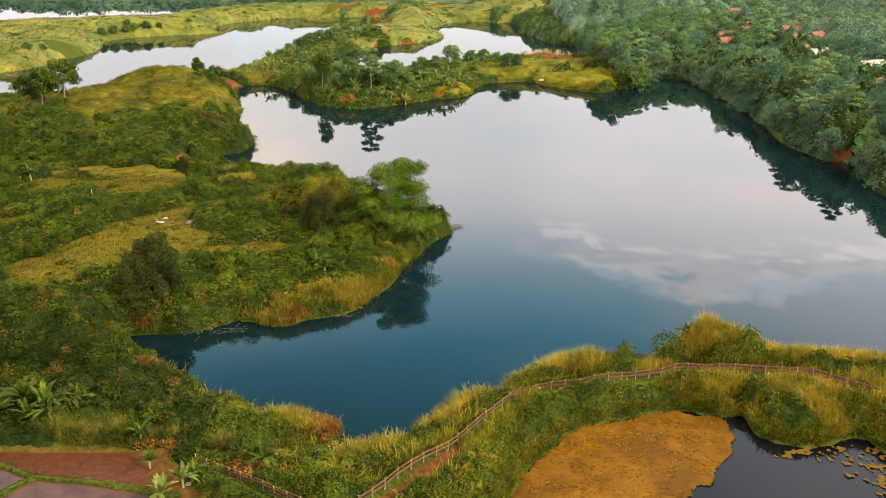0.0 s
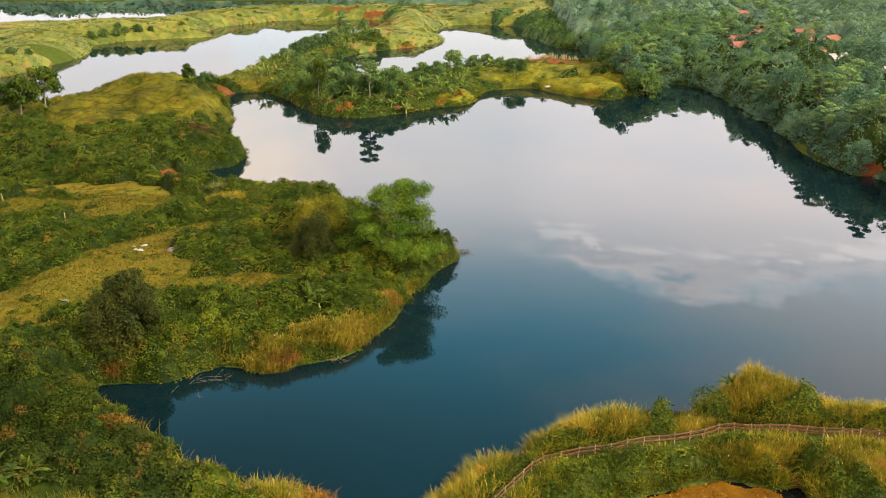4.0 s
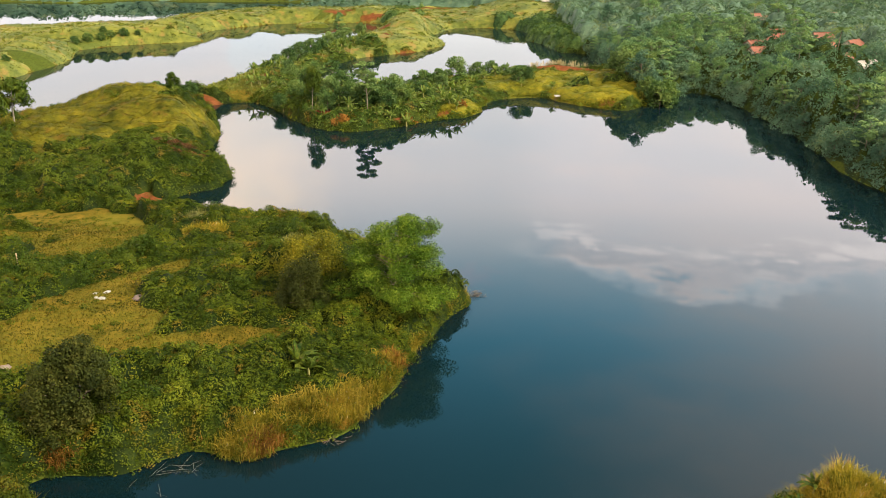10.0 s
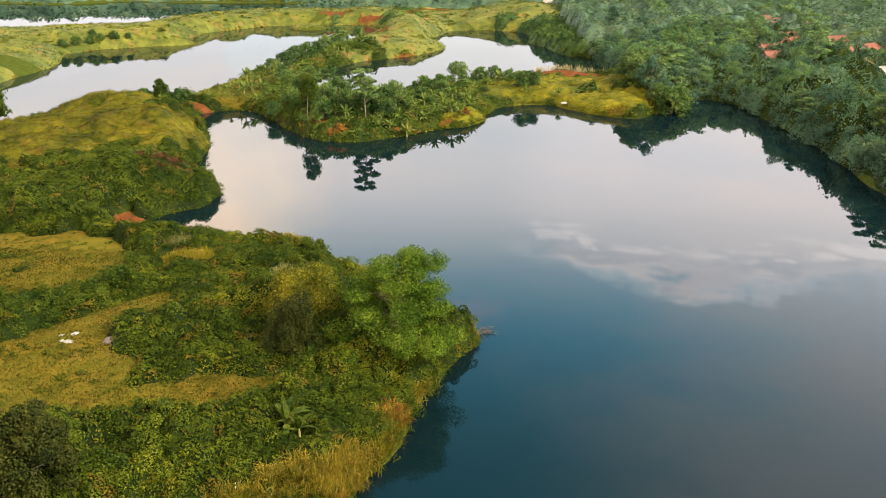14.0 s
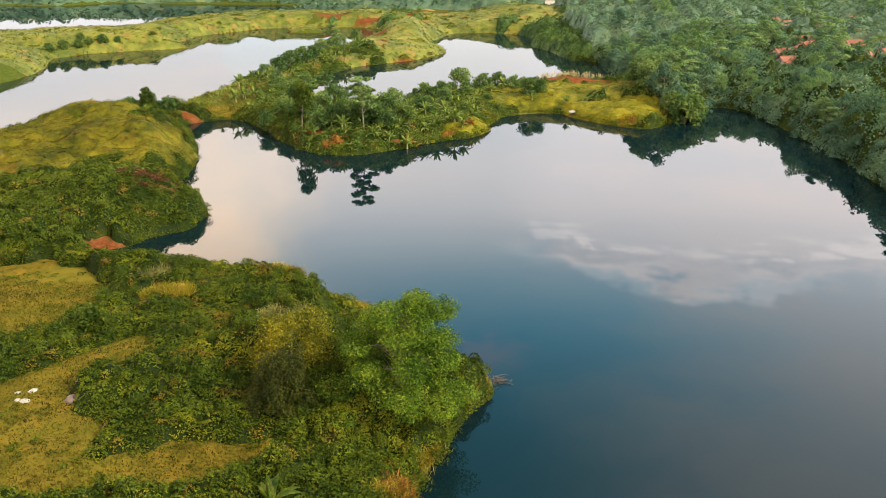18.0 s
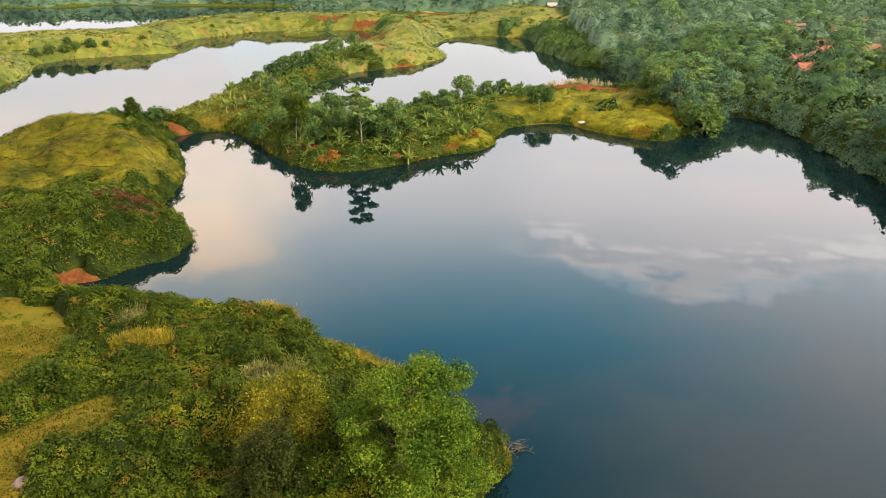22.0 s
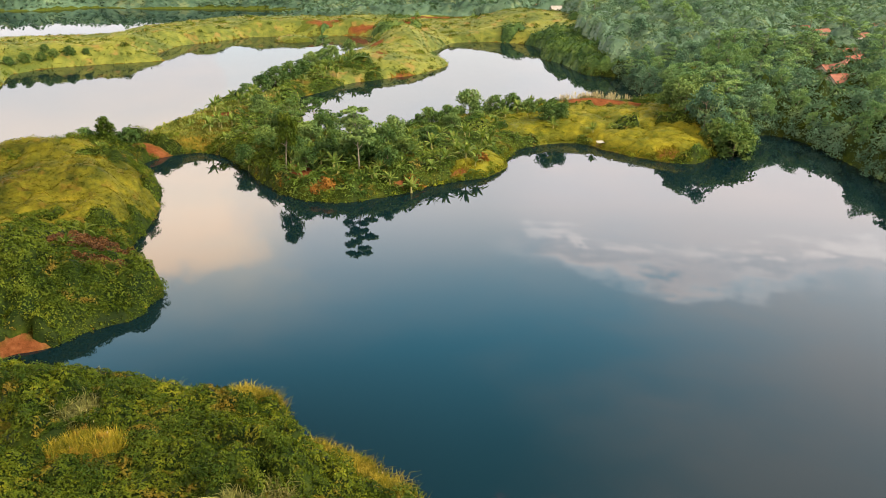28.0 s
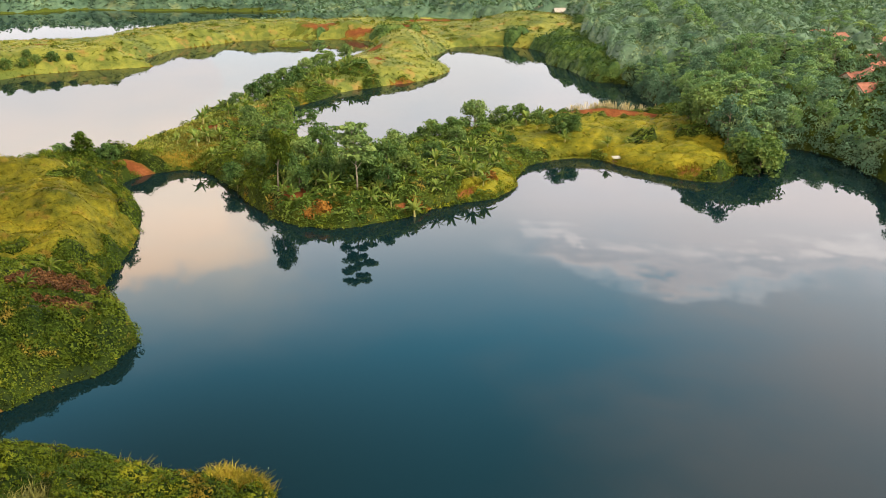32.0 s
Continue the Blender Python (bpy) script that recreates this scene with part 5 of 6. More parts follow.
def far_weight(x, y):
    w = np.clip((shore_d(x, y) - 0.3) / 11.0, 0, 1) * np.clip(on_grid(WOODS_F, x, y) * 1.6 - 0.4, 0, 1) * np.clip((0.5 - soil_at(x, y)) * 3, 0, 1)
    for h in HOUSES:
        w = w * np.clip((np.hypot(x - h[0], y - h[1] + 2.5) - 5.5) / 3, 0, 1)
        lane = np.clip(1.3 - np.abs(x - h[0] + 3 + (y - h[1]) * -0.3) / 7, 0, 1) * np.clip((h[1] + 4 - y) / 6, 0, 1) * np.clip((y - h[1] + 34) / 12, 0, 1)
        w = w * (1 - 0.62 * np.minimum(lane, 1))
    return w


leaf_mass("woods", "dense green woods beyond the lakes", M_HAZY_FARWOODS, (55, 300, 110, 480), 1.7, 0.5, 3.6, far_weight, woods_h, 41, "woods", 0.8, 3.0, M_UNDER_SHADE)
leaf_mass("woods", "dense green woods behind the far lakes", M_HAZY_FARWOODS, (-340, 420, 480, 780), 2.8, 1.1, 0.7, far_weight, woods_h, 42, "woods", 1.2, 4.0, M_HAZY_FARWOODS)
leaf_mass("woods", "woods on the horizon", M_HAZY_FARWOODS, (-900, 1000, 780, 1500), 9, 2.5, 0.04, far_weight, woods_h, 43, "woods", 1.2, 9.0, M_HAZY_FARWOODS)
tussocks("dry_stalks", "thin dry brown stalks along the red earth strip", M_PLUME, [(41, 280.8, 15, 1.6, -3)], 0.8, 14, (1.6, 3.0), 0.06, 45, 0.4)
bush_cover("bank_plants", "bright yellow-green plants on the spit's shore", M_TREE, (-52, 66, 196, 252), 0.55, (0.4, 1.0), 0.24, 11, lambda x, y: (shore_d(x, y) < 2.6) & ~is_woods(x, y) & (fbm(x, y, 6, 4) > 0.42) & ~bare(x, y), 48, 0.8, "shrubs", -0.3)
blade_cover("bank_grass", "golden grass along the spit's bank", M_GOLD, (-6, 64, 208, 250), 14, (0.5, 1.2), 0.09, lambda x, y: (shore_d(x, y) < 4.5) & ~is_woods(x, y), 49, 0.6)
rs = np.random.RandomState(50)
for k in range(7):
    t = np.linspace(0, 1, 90)
    x, y = -60 + 10 * t + 0.8 * k, 236 + 5 * t + 1.6 * k
    c = np.stack([x, y, ground_z(x, y) + 0.35], -1)[rs.randint(0, 90, 420)] + rs.normal(0, 1, (420, 3)) * [0.28, 0.28, 0.16]
    v, f = leaves(rs, c, np.tile([0, 0, 1.0], (420, 1)), 0.26, 0.5, 0, 0.9)
    setting("crop_row", array_mesh("crop_row", v, f, M_SLOPE), "row of leafy green crop plants on the neck of land", "crop", "stuff")
rs = np.random.RandomState(44)
x, y = scatter(rs, (60, 300, 300, 520), 0.006)
w = far_weight(x, y) > 0.8
for i, (a, b) in enumerate(zip(x[w][:55], y[w][:55])):
    copy_at(WOOD_TREES[(i * 7) % 4], a, b, i * 2.1, rs.uniform(0.9, 1.25), 0.5)

# ================= banana plants and palms =================


def banana_leaf_mesh(long, wide, droop, mat):
    n = 9
    t = np.linspace(0, 1, n)
    x, z = long * (t - 0.12 * t * t), long * (0.55 * t - droop * t * t)
    w = wide * np.sin(np.pi * np.clip(t * 0.93 + 0.05, 0, 1)) ** 0.6
    edge = 1 - 0.25 * (np.arange(n) % 2)
    rows = [np.stack([x, s * w * edge, z - abs(s) * 0.22 * w], -1) for s in (-1, 0, 1)]
    v = np.stack(rows, 1).reshape(-1, 3)
    i = np.arange(n - 1)[:, None] * 3 + np.arange(2)[None, :]
    return array_mesh("leaf", v, np.stack([i, i + 1, i + 4, i + 3], -1).reshape(-1, 4), mat)


B_DEEP, B_FRESH = [[banana_leaf_mesh(2.2, 0.27, 0.5, m), banana_leaf_mesh(1.9, 0.26, 0.15, m), banana_leaf_mesh(2.4, 0.28, 0.8, m)] for m in (M_BANANA_DEEP, M_BANANA)]
sv, sf = tube([(0, 0, -0.2), (0.03, 0, 0.6), (0.05, 0.02, 1.3)], [0.17, 0.14, 0.08], 8)
B_STEM = array_mesh("stem", sv, sf, plain_material("banana_stem", (0.16, 0.17, 0.05), (0.3, 0.26, 0.1), 3.0, 0.7, 0.3), True)


def banana_plant(seed, label, blades):
    rs = np.random.RandomState(seed)
    e = tagged(new("banana_plant"), label, "banana plant", "banana plants")
    part("stem", B_STEM, e)
    for i in range(12):
        part("leaf", blades[int(rs.randint(3))], e, "", pose(0.05, 0.02, 1.15, rs.uniform(-12, 12), rs.uniform(-58, 2), i * 137.5 + rs.uniform(-20, 20)))
    return e


bananas = [set_at(banana_plant(51, "tall banana plant with broad arching green leaves", B_DEEP), -37, 25.5, 0, 1.35), set_at(banana_plant(52, "banana plant with drooping green leaves among shrubs", B_DEEP), -34.5, 26.5, 1, 1.2),
           set_at(banana_plant(53, "pale green banana plant on the wooded spit", B_FRESH), -24, 215, 0, 1.2), set_at(banana_plant(54, "banana plant with upright pale leaves on the spit", B_FRESH), -7, 224, 1, 1.2)]
for i, (x, y, k, dz) in enumerate([(-15, 66.2, 1.25, 0.1), (-13.6, 65.4, 1.05, 0.1), (-21.1, 13, 0.95, 0.1), (-19.6, 14.6, 0.8, 0.1)]):
    copy_at(bananas[0 if i < 2 else 3], x, y, 1.7 * i, k, dz)
B_SPOTS = [(-39.5, 26, 1.3), (-38, 23.6, 1.2), (-35.8, 23.8, 1.1), (-41.5, 24.5, 1.2), (-18.9, 15.9, 0.85), (-23.9, 18.1, 0.6), (-12.7, 18.3, 1.0), (-78, 110, 1.3), (-80, 112, 1.2), (-94, 147, 1.2), (-90, 150, 1.0), (-26, 22, 1.0), (34, 43, 0.8), (-58, 158, 1.0), (-63, 152, 1.0), (-68, 158, 1.0), (-59, 167, 1.0), (-70, 205, 1.0), (-66, 192, 0.8),
           (-90, 214, 1.2), (-86, 217, 1.2), (-83, 220, 1.1), (-72, 222, 1.2),
           (-35, 218, 1.4), (-28, 214, 1.5), (-17, 207, 1.4), (-9, 206, 1.3), (-15, 216, 1.4), (-11, 212, 1.4), (-5, 214, 1.4), (-2, 219, 1.4), (1, 224, 1.4), (5, 223, 1.3), (7, 230, 1.3), (0, 233, 1.4), (-5, 228, 1.4), (-9, 221, 1.4), (-15, 232, 1.3), (-19, 224, 1.3), (-31, 221, 1.3), (-38, 224, 1.2), (-41, 216, 1.2), (-45, 222, 1.1), (-3, 240, 1.3), (4, 243, 1.2), (9, 240, 1.2), (-24, 208, 1.2), (-20, 205, 1.1), (-32, 208, 1.1), (-10, 238, 1.2),
           (-62, 253, 1.2), (-59, 246, 1.3), (-57, 249, 1.2), (-64, 248, 1.1), (-53, 268, 1.3), (-51, 272, 1.2), (-56, 276, 1.2), (-49, 285, 1.2), (-52, 296, 1.2), (-47, 318, 1.2), (-45, 328, 1.3), (-43, 336, 1.3), (-40, 343, 1.3), (-38, 350, 1.2), (-36, 357, 1.2), (-44, 346, 1.2), (-67, 286, 1.2), (-65, 295, 1.1), (-30, 352, 1.1), (35, 249, 1.0), (89, 252, 1.3), (86, 258, 1.2), (93, 247, 1.2), (20, 262, 1.1), (14, 260, 1.2), (10, 254, 1.2), (70, 246, 1.1), (98, 262, 1.2), (-8, 352, 1.0), (5, 366, 0.9)]
rs = np.random.RandomState(53)
for box, n in (((-44, 10, 202, 248), 34), ((-66, -46, 240, 300), 10), ((-52, -34, 318, 362), 10), ((10, 34, 246, 276), 6)):
    bx, by = scatter(rs, box, 0.1)
    ok = (shore_d(bx, by) > 1.5) & (soil_at(bx, by) < 0.3)
    B_SPOTS += [(a, b, rs.uniform(1.1, 1.5)) for a, b in zip(bx[ok][:n], by[ok][:n])]
for i, (x, y, k) in enumerate(B_SPOTS):
    copy_at(bananas[i % 2 + (2 if y > 195 else 0)], x, y, rs.uniform(0, 6.28), k * rs.uniform(0.75, 1.1), 0.25)


def palm(seed, label, tall):
    rs = np.random.RandomState(seed)
    e = tagged(new("palm"), label, "palm tree")
    t = np.linspace(0, 1, 6)
    v, f = tube(np.stack([0.5 * t**2, 0 * t, t * tall - 0.2], -1), 0.2 - 0.08 * t, 7)
    part("trunk", array_mesh("trunk", v, f, M_BARK, True), e)
    n = 10
    t = np.linspace(0, 1, n)
    mid = np.stack([3.2 * t, 0 * t, 1.5 * t - 2.2 * t * t], -1)
    c, a, sd = [], [], []
    for s in (-1, 1):
        for k in range(1, n):
            for j in range(2):
                p = mid[k] - [0.16 * j, 0, 0]
                ax = np.array([0.25, s * 0.55 * (1 - 0.6 * t[k]), -0.3])
                c.append(p + ax)
                a.append(ax)
                sd.append([0.07, 0, 0.0])
    v, f = joined([blade_quads(np.array(c), np.array(a), np.array(sd)), tube(mid, 0.05 - 0.04 * t, 4)])
    fr = array_mesh("frond", v, f, M_PALE)
    for i in range(13):
        part("frond", fr, e, "", pose(0.5, 0, tall - 0.25, rs.uniform(-10, 10), rs.uniform(-35, 30), i * 137.5))
    return e


p1 = set_at(palm(61, "tall coconut palm among the village trees", 11), 138, 372)
for x, y, k in ((131, 268, 1.0), (118, 330, 0.9), (70, 452, 0.9), (141, 350, 1.1)):
    copy_at(p1, x, y, x, k)

# ================= fences =================


def box_mesh(name, sx, sy, sz, mat, x0=0.0, bevel=0.0):
    bm = bmesh.new()
    bmesh.ops.create_cube(bm, size=1.0, matrix=Matrix.Translation((x0, 0, 0)) @ Matrix.Diagonal((sx, sy, sz, 1)))
    if bevel:
        bmesh.ops.bevel(bm, geom=list(bm.edges), offset=bevel, segments=1, affect="EDGES")
    me = bpy.data.meshes.new(name)
    bm.to_mesh(me)
    bm.free()
    me.materials.append(mat)
    return me


def pole_mesh(name, r, z0, z1, mat, sides=7):
    v, f = tube([(0, 0, z0), (0.01, 0, (z0 + z1) / 2), (0, 0.01, z1)], [r * 1.1, r, r * 0.92], sides)
    n = len(v)
    v = np.concatenate([v, [[0, 0.01, z1 + r * 0.3]]])
    top = np.arange(n - sides, n)
    f = np.concatenate([f, np.stack([top, np.roll(top, -1), np.full(sides, n), np.full(sides, n)], -1)[:, [0, 1, 2, 2]]])
    me = bpy.data.meshes.new(name)
    me.from_pydata([tuple(p) for p in v], [], [tuple(dict.fromkeys(q)) for q in f.tolist()])
    me.materials.append(mat)
    return me


M_POST = plain_material("bleached_post", (0.2, 0.13, 0.085), (0.42, 0.3, 0.2), 5.0, 0.75, 0.3, 0, 0.25)
POST = pole_mesh("post", 0.06, -0.4, 1.25, M_POST)
RAIL = box_mesh("rail", 1.0, 0.035, 0.17, M_BAMBOO, 0.5)
CAP = box_mesh("top_rail", 1.0, 0.07, 0.1, M_BAMBOO, 0.5)


def fence_along(line, label, step, rails, seed):
    rs = np.random.RandomState(seed)
    p = rounded(line, 8, False)
    run = np.concatenate([[0], np.cumsum(np.hypot(*np.diff(p, axis=0).T))])
    s = np.linspace(0, run[-1], int(run[-1] / step) + 1)
    x, y = np.interp(s, run, p[:, 0]), np.interp(s, run, p[:, 1])
    z = ground_z(x, y)
    e = tagged(new("fence"), label, "fence")
    pts = [Vector((a, b, c)) for a, b, c in zip(x, y, z)]
    for q in pts:
        part("post", POST, e, "", Matrix.Translation(q) @ pose(0, 0, 0, rs.uniform(-5, 5), rs.uniform(-5, 5), rs.uniform(0, 360)))
    for a, b in zip(pts[:-1], pts[1:]):
        d = b - a
        turn = math.atan2(d.y, d.x)
        slope = -math.atan2(d.z, math.hypot(d.x, d.y))
        for k, hgt in enumerate(rails):
            m = Matrix.Translation(a + Vector((0, 0, hgt + rs.uniform(-0.03, 0.03)))) @ Matrix.Rotation(turn, 4, "Z") @ Matrix.Rotation(slope + rs.uniform(-0.015, 0.015), 4, "Y") @ Matrix.Translation((0, 0.07 - 0.14 * (k % 2), 0)) @ Matrix.Diagonal((d.length * 1.03, 1, 1, 1))
            part("rail", CAP if k == 0 else RAIL, e, "", m)
    return e


fence_along(FENCE, "long weathered bamboo fence along the shore path", 1.7, (1.14, 0.92, 0.69, 0.44), 71)
fence_along(SOUTH_FENCE, "short weathered bamboo fence beside the ditch", 1.4, (1.08, 0.86, 0.62, 0.38), 72)

# ================= marsh: algae mat and floating plants =================


def mat_sheet(name, label, mat, box, step, inside, z, seed, rough=0.05, category="algae"):
    """A thin ragged floating sheet: small cells kept where the plan says so."""
    rs = np.random.RandomState(seed)
    gx, gy = np.arange(box[0], box[1], step), np.arange(box[2], box[3], step)
    X, Y = np.meshgrid(gx, gy)
    keep = inside(X, Y)
    Z = z + rough * (fbm(X, Y, 0.8, 3) - 0.3) + rs.uniform(0, 0.02, X.shape)
    v = np.stack([X + rs.uniform(-0.3, 0.3, X.shape) * step, Y + rs.uniform(-0.3, 0.3, X.shape) * step, Z], -1).reshape(-1, 3)
    f = grid_faces(len(gx), len(gy))
    f = f[keep.ravel()[f].all(1)]
    used, inv = np.unique(f, return_inverse=True)
    me = array_mesh(name, v[used], inv.reshape(f.shape), mat)
    return setting(name, me, label, category, "stuff")


def algae_in(X, Y):
    return signed(rounded(ALGAE, 3), X + (fbm(X, Y, 2.2, 1) - 0.5) * 2.2, Y + (fbm(X, Y, 2.2, 5) - 0.5) * 2.2) < 0.35


def lily_in(X, Y):
    return (blot(X, Y, [(49, 20, 4.0, 7, 10), (44, 23.6, 5, 1.4, 0)], 0.8, 3, 2) > 0.3) & (fbm(X, Y, 0.55, 6) > 0.545) & (on_grid(SD_MARSH, X, Y) < 0.2)


mat_sheet("algae_mat", "ochre algae and dead duckweed mat on the pond", M_ALGAE, (6, 38, 6, 33), 0.16, algae_in, MARSH_Z + 0.06, 81, 0.1)
rs = np.random.RandomState(84)
x, y = scatter(rs, (6, 38, 6, 33), 26)
k = algae_in(x, y) & (fbm(x, y, 1.2, 4) > 0.4) & (on_grid(SD_MARSH, x, y) < 0.3)
v, f = leaves(rs, np.stack([x[k], y[k], np.full(k.sum(), MARSH_Z + 0.1)], -1), np.tile([0, 0, 1.0], (k.sum(), 1)), 0.13, 0.7, 0, 0.5)
setting("scum_tufts", array_mesh("scum_tufts", v, f, M_SCUM), "loose tufts of dead ochre pond scum", "algae", "stuff")
mat_sheet("floating_plants", "patches of ochre-brown floating pond plants", M_LILY, (38, 56, 8, 32), 0.11, lily_in, MARSH_Z + 0.04, 82, 0.25, "pond plants")
blade_cover("sedge", "tufts of sedge round the marsh pond", M_TURF, (4, 60, 6, 34), 20, (0.3, 0.9), 0.05, lambda x, y: (on_grid(SD_MARSH, x, y) < 2.2) & (on_grid(SD_MARSH, x, y) > 0.1) & ~near_path(x, y) & ~bare(x, y), 83, 0.5)

# ================= rice paddies =================
pm = array_mesh("paddy", [(-90, -10, PADDY_Z), (-12, -10, PADDY_Z), (-19.6, 14.2, PADDY_Z), (-24.6, 20.9, PADDY_Z), (-90, 20.9, PADDY_Z)], [(0, 1, 2, 3, 4)], M_PADDY)
setting("paddy_field", pm, "flooded red-brown mud of a rice paddy", "paddy")
M_FLOOD = plain_material("flooded_paddy", (0.05, 0.026, 0.018), (0.1, 0.05, 0.034), 0.5, 0.06, 0.0, 0, 0, 0.5)
fm = array_mesh("paddy_water", [(-90, -10, PADDY_Z + 0.02), (-12.5, -10, PADDY_Z + 0.02), (-19.4, 13.2, PADDY_Z + 0.02), (-27, 15.1, PADDY_Z + 0.02), (-34.3, 16.1, PADDY_Z + 0.02), (-39, 18.2, PADDY_Z + 0.02), (-90, 20, PADDY_Z + 0.02)], [(0, 1, 2, 3, 4, 5, 6)], M_FLOOD)
setting("paddy_water", fm, "shallow brown water standing in a paddy", "paddy")
rs = np.random.RandomState(85)


def bund(name, line, label):
    p = rounded(line, 5, False)
    r = 0.3 + 0.1 * rs.rand(len(p))
    v, f = tube(np.concatenate([p, np.full((len(p), 1), PADDY_Z + 0.02)], 1), r, 8)
    setting(name, array_mesh(name, v, f, M_GROUND, True), label, "earth bank")
    n = 260 * len(p) // 5
    i = rs.randint(0, len(p), n)
    c = np.concatenate([p[i] + rs.normal(0, 0.2, (n, 2)), np.full((n, 1), PADDY_Z + 0.28)], 1)
    v, f = leaves(rs, c, np.tile([0, 0, 1.0], (n, 1)), 0.14, 0.3, 0, 1.2)
    setting("bund_grass", array_mesh("bund_grass", v, f, M_SHRUB), "grass growing along the paddy bank", "grass", "stuff")


bund("paddy_bund", [(-60, 20.5), (-44, 19.4), (-38.5, 18.2), (-34.3, 16.4), (-29.4, 15.8), (-26.4, 15.2), (-22.5, 14.3), (-19.6, 13.6)], "low grassed earth bank between paddies")
bund("paddy_bund", [(-34.3, 16.4), (-35.2, 15.2), (-36.2, 13.5), (-37.5, 10)], "low grassed earth bank branching across the paddy")

# ================= small things on the pasture and shores =================


def lump(name, label, category, mat, x, y, size, seed, squash=0.6, long=1.0, dz=0.0, turn=0.0):
    """A rounded uneven stone or sack."""
    bm = bmesh.new()
    bmesh.ops.create_icosphere(bm, subdivisions=3, radius=1.0)
    for v in bm.verts:
        k = 1 + 0.28 * noise.noise(v.co * 1.3 + Vector((seed, 0, 0))) + 0.1 * noise.noise(v.co * 3.7 + Vector((0, seed, 0)))
        v.co = Vector((v.co.x * k * long, v.co.y * k, max(v.co.z * k * squash, -0.25)))
    me = bpy.data.meshes.new(name)
    bm.to_mesh(me)
    bm.free()
    me.materials.append(mat)
    for p in me.polygons:
        p.use_smooth = True
    ob = tagged(new(name, me), label, category)
    return set_at(ob, x, y, turn, size, dz)


for i, (x, y, k, l) in enumerate([(-44.3, 83.2, 0.34, 1.5), (-42.9, 83.6, 0.5, 1.5), (-43.6, 81.6, 0.38, 1.3), (-42.8, 81.4, 0.6, 1.3)]):
    tagged(lump("sack", "filled white sack lying on the turf", "sack", M_WHITE, x, y, k * 0.72, i * 3.1, 0.5, l, 0.08, i), group="white sacks")
lump("boulder", "large pinkish grey boulder half sunk in turf", "rock", M_STONE, -38.2, 82.4, 0.8, 9.0, 0.5, 1.3, 0.1, 0.3)
lump("boulder", "small grey boulder among pasture weeds", "rock", M_STONE, -47, 64, 0.6, 12.0, 0.6, 1.2)
lump("boulder", "small grey boulder on the pasture slope", "rock", M_STONE, -50.5, 58.5, 0.5, 15.0, 0.6, 1.2)
for i, (x, y, l) in enumerate([(-64, 77, 1.9), (-65.3, 75.2, 1.6), (-63, 78.6, 1.2)]):
    tagged(lump("pale_slab", "flat pale stone slab lying in the grass", "stone", M_WHITE, x, y, 0.4, 20 + i, 0.18, l, 0.08, 0.3 * i), group="pale slabs")
for i, (x, y) in enumerate([(-15.2, 30.2), (-14.5, 30.0), (-14.9, 29.6), (-22.6, 33.2), (-19.2, 14.9), (-15.6, 29.7)]):
    tagged(lump("litter_bag", "crumpled white plastic bag on the bank", "litter", M_WHITE, x, y, 0.24, 31 + i, 0.5, 1.4, 0.1, i), group="litter")

pole = set_at(tagged(new("field_post", pole_mesh("field_post", 0.1, -0.3, 4.2, M_POST)), "tall bleached wooden post standing in the pasture", "post"), -57, 89)


def stick_pile(name, label, x, y, z, n, reach, seed, mat, thick=0.022):
    rs = np.random.RandomState(seed)
    parts = []
    for _ in range(n):
        a, l = rs.uniform(0, 6.28), rs.uniform(0.5, 1.0) * reach
        c = np.array([x + rs.normal(0, reach * 0.5), y + rs.normal(0, reach * 0.35), z + rs.uniform(0.0, 0.3)])
        d = np.array([math.cos(a), math.sin(a), rs.uniform(-0.1, 0.25)]) * l / 2
        parts.append(tube([c - d, c + rs.normal(0, 0.08, 3), c + d], [thick, thick * 0.8, thick * 0.45], 4))
    v, f = joined(parts)
    return tagged(new(name, array_mesh(name, v, f, mat)), label, "brushwood", kind="stuff")


stick_pile("driftwood", "tangle of drifted branches at the peninsula tip", 6.0, 94.3, 0.08, 45, 1.6, 91, M_BARK)
stick_pile("driftwood", "thin pale drifted branches floating by the bank", -24, 51.2, 0.0, 14, 3.6, 92, M_PALEBARK, 0.015)
stick_pile("driftwood", "small drift of dead twigs beside the reeds", -10, 56.8, 0.0, 16, 1.5, 93, M_BARK)

# fishing shelter on the far spit
hut = tagged(new("shelter"), "small fishing shelter with a white sheet roof", "shelter")
for dx, dy in ((-1.1, -0.7), (1.1, -0.7), (-1.1, 0.7), (1.1, 0.7)):
    part("post", pole_mesh("post", 0.05, -0.8, 1.5, M_BARK), hut, "", pose(dx, dy, 0))
rf = box_mesh("roof", 2.7, 1.9, 0.05, M_WHITE, 0, 0.015)
part("roof", rf, hut, "white plastic sheet roof", pose(0, 0, 1.55, 12, 0, 0))
part("deck", box_mesh("deck", 2.4, 1.5, 0.08, M_BAMBOO, 0, 0.01), hut, "bamboo slat deck", pose(0, 0, 0.35))
set_at(hut, 36, 243.5, 0.2)
hut.scale = (0.75, 0.75, 0.75)
hut.location.z = max(hut.location.z, 0.35)

# ================= village houses =================


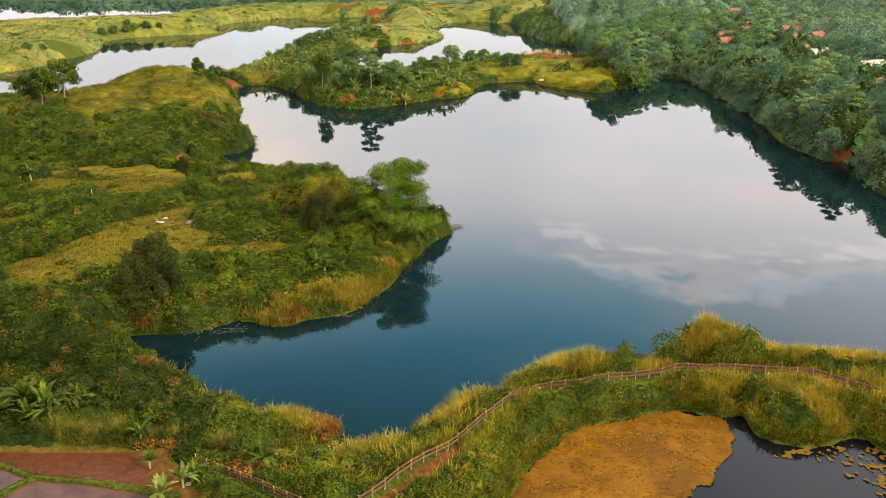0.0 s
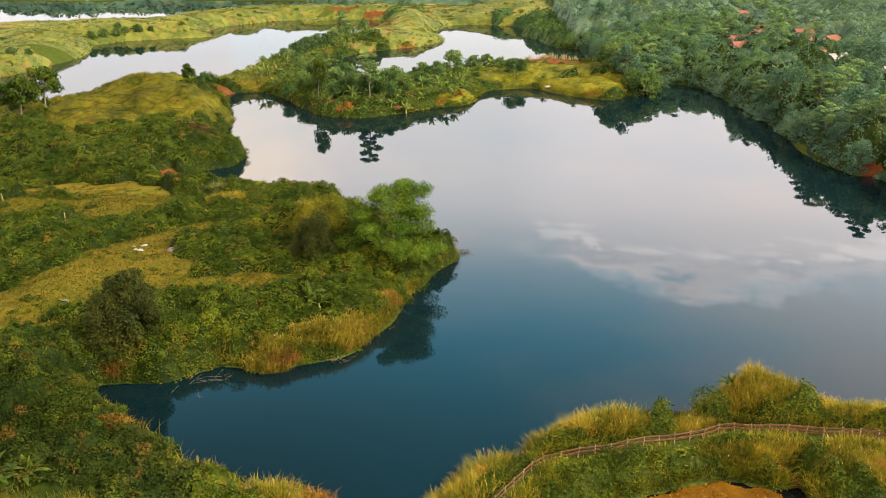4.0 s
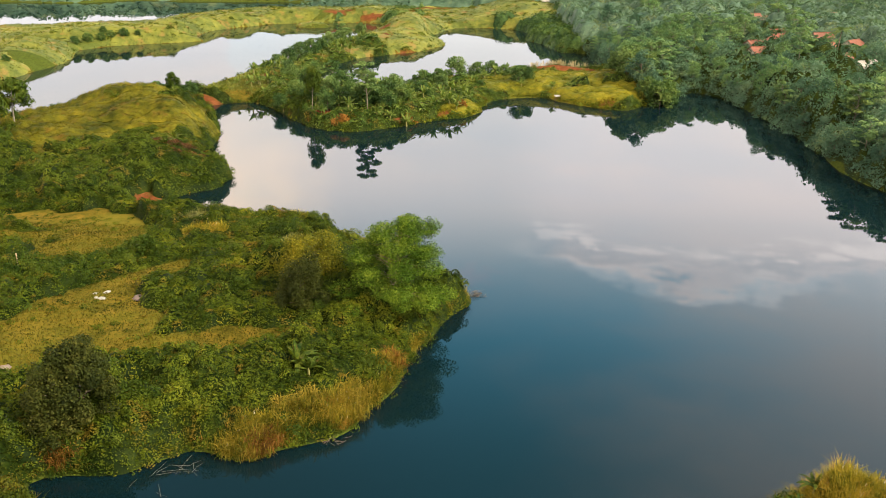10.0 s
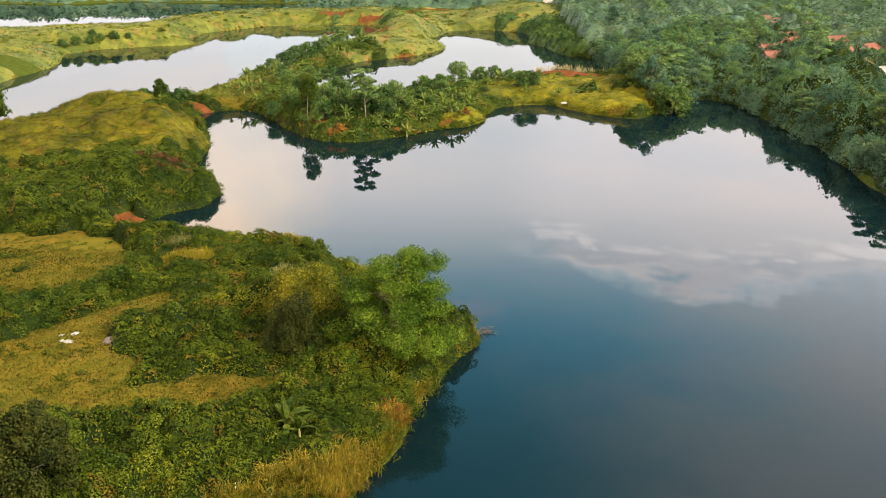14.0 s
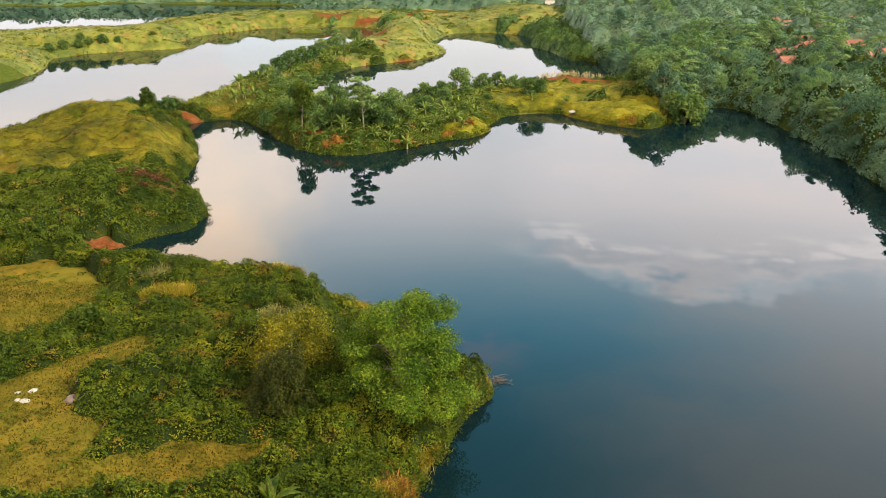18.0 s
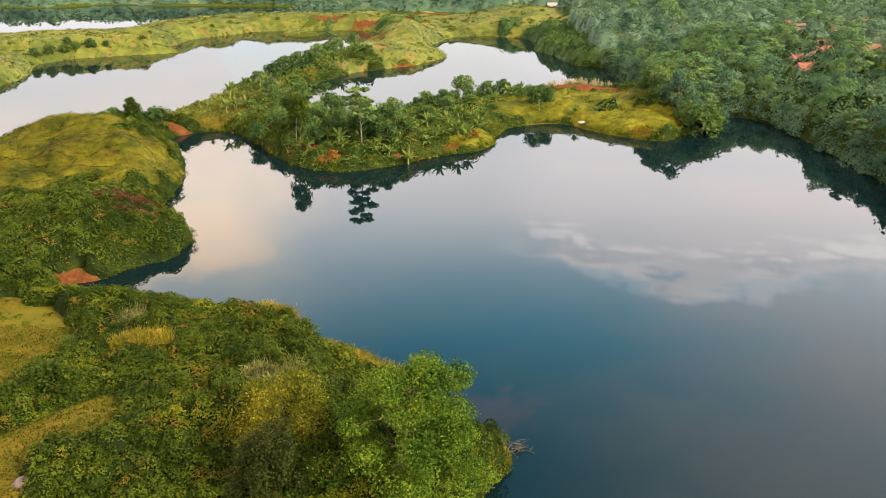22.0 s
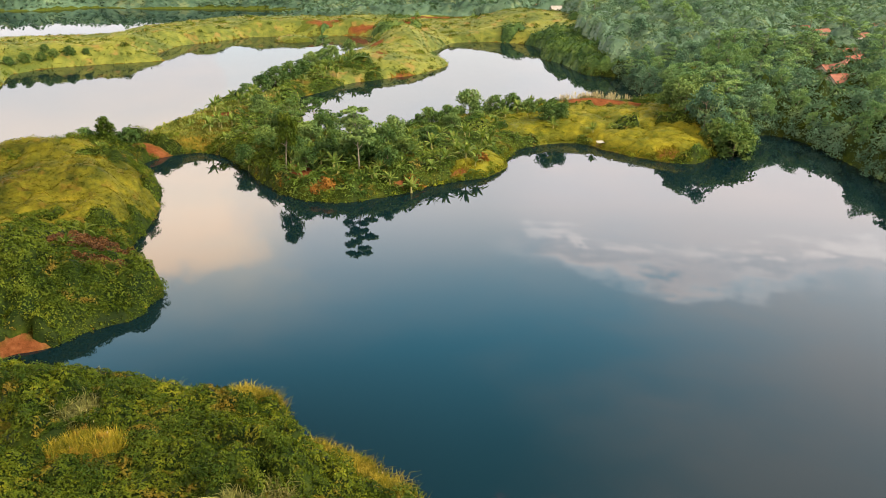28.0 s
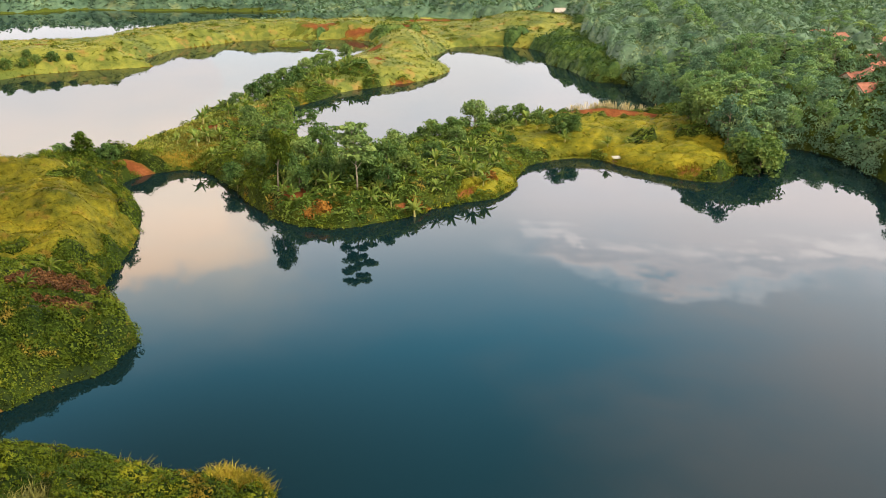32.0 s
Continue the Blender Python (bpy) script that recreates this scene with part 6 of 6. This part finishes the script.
def gable_roof(l, w, h, over, mat):
    l2, w2, t = l / 2 + over, w / 2 + over, 0.12
    drop = over * h / (w / 2)
    v, f = [], []
    for k in (0, t):
        v += [(-l2, -w2, -drop + k), (l2, -w2, -drop + k), (l2, 0, h + k), (-l2, 0, h + k), (-l2, w2, -drop + k), (l2, w2, -drop + k)]
    f = [(0, 3, 2, 1), (3, 4, 5, 2), (6, 7, 8, 9), (9, 8, 11, 10), (0, 1, 7, 6), (4, 10, 11, 5), (0, 6, 9, 3), (3, 9, 10, 4), (1, 2, 8, 7), (2, 5, 11, 8)]
    me = bpy.data.meshes.new("roof")
    me.from_pydata(v, [], f)
    me.materials.append(mat)
    return me


def house_walls(l, w, h, gable):
    v = [(-l / 2, -w / 2, -0.6), (l / 2, -w / 2, -0.6), (l / 2, w / 2, -0.6), (-l / 2, w / 2, -0.6), (-l / 2, -w / 2, h), (l / 2, -w / 2, h), (l / 2, w / 2, h), (-l / 2, w / 2, h), (-l / 2, 0, h + gable), (l / 2, 0, h + gable)]
    f = [(0, 1, 5, 4), (2, 3, 7, 6), (1, 2, 6, 9, 5), (3, 0, 4, 8, 7), (0, 3, 2, 1)]
    me = bpy.data.meshes.new("wall")
    me.from_pydata(v, [], f)
    me.materials.append(M_WALL)
    return me


def house(x, y, l, w, deg, roofmat, label):
    e = tagged(new("house"), label, "house", "village houses")
    h, g = 3.0, w * 0.3
    part("wall", house_walls(l, w, h, g), e)
    roof = part("roof", gable_roof(l, w, g, 0.6, roofmat), e, "", pose(0, 0, h + 0.02))
    part("ridge", box_mesh("ridge", l + 1.1, 0.28, 0.14, roofmat, 0, 0.03), roof, "", pose(0, 0, g + 0.15))
    for k in (-0.3, 0.32):
        win = part("window", box_mesh("window", 1.1, 0.08, 1.1, M_POST, 0, 0.02), e, "", pose(k * l, -w / 2 - 0.03, 1.6))
        part("pane", box_mesh("pane", 0.9, 0.06, 0.9, M_GLASS), win, "", pose(0, -0.03, 0))
    part("door", box_mesh("door", 0.95, 0.08, 2.05, M_BARK, 0, 0.02), e, "", pose(0.02 * l, -w / 2 - 0.03, 1.02))
    return set_at(e, x, y, radians(deg), 0.9, 0.1)


for i, (x, y, l, w, deg) in enumerate(HOUSES):
    if i in (5, 6, 11, 12):
        house(x, y, l, w, deg, M_GREYROOF, "low plastered house with a pale grey sheet roof")
    else:
        house(x, y, l, w, deg, M_ROOF, "low plastered house with a red clay tile roof")
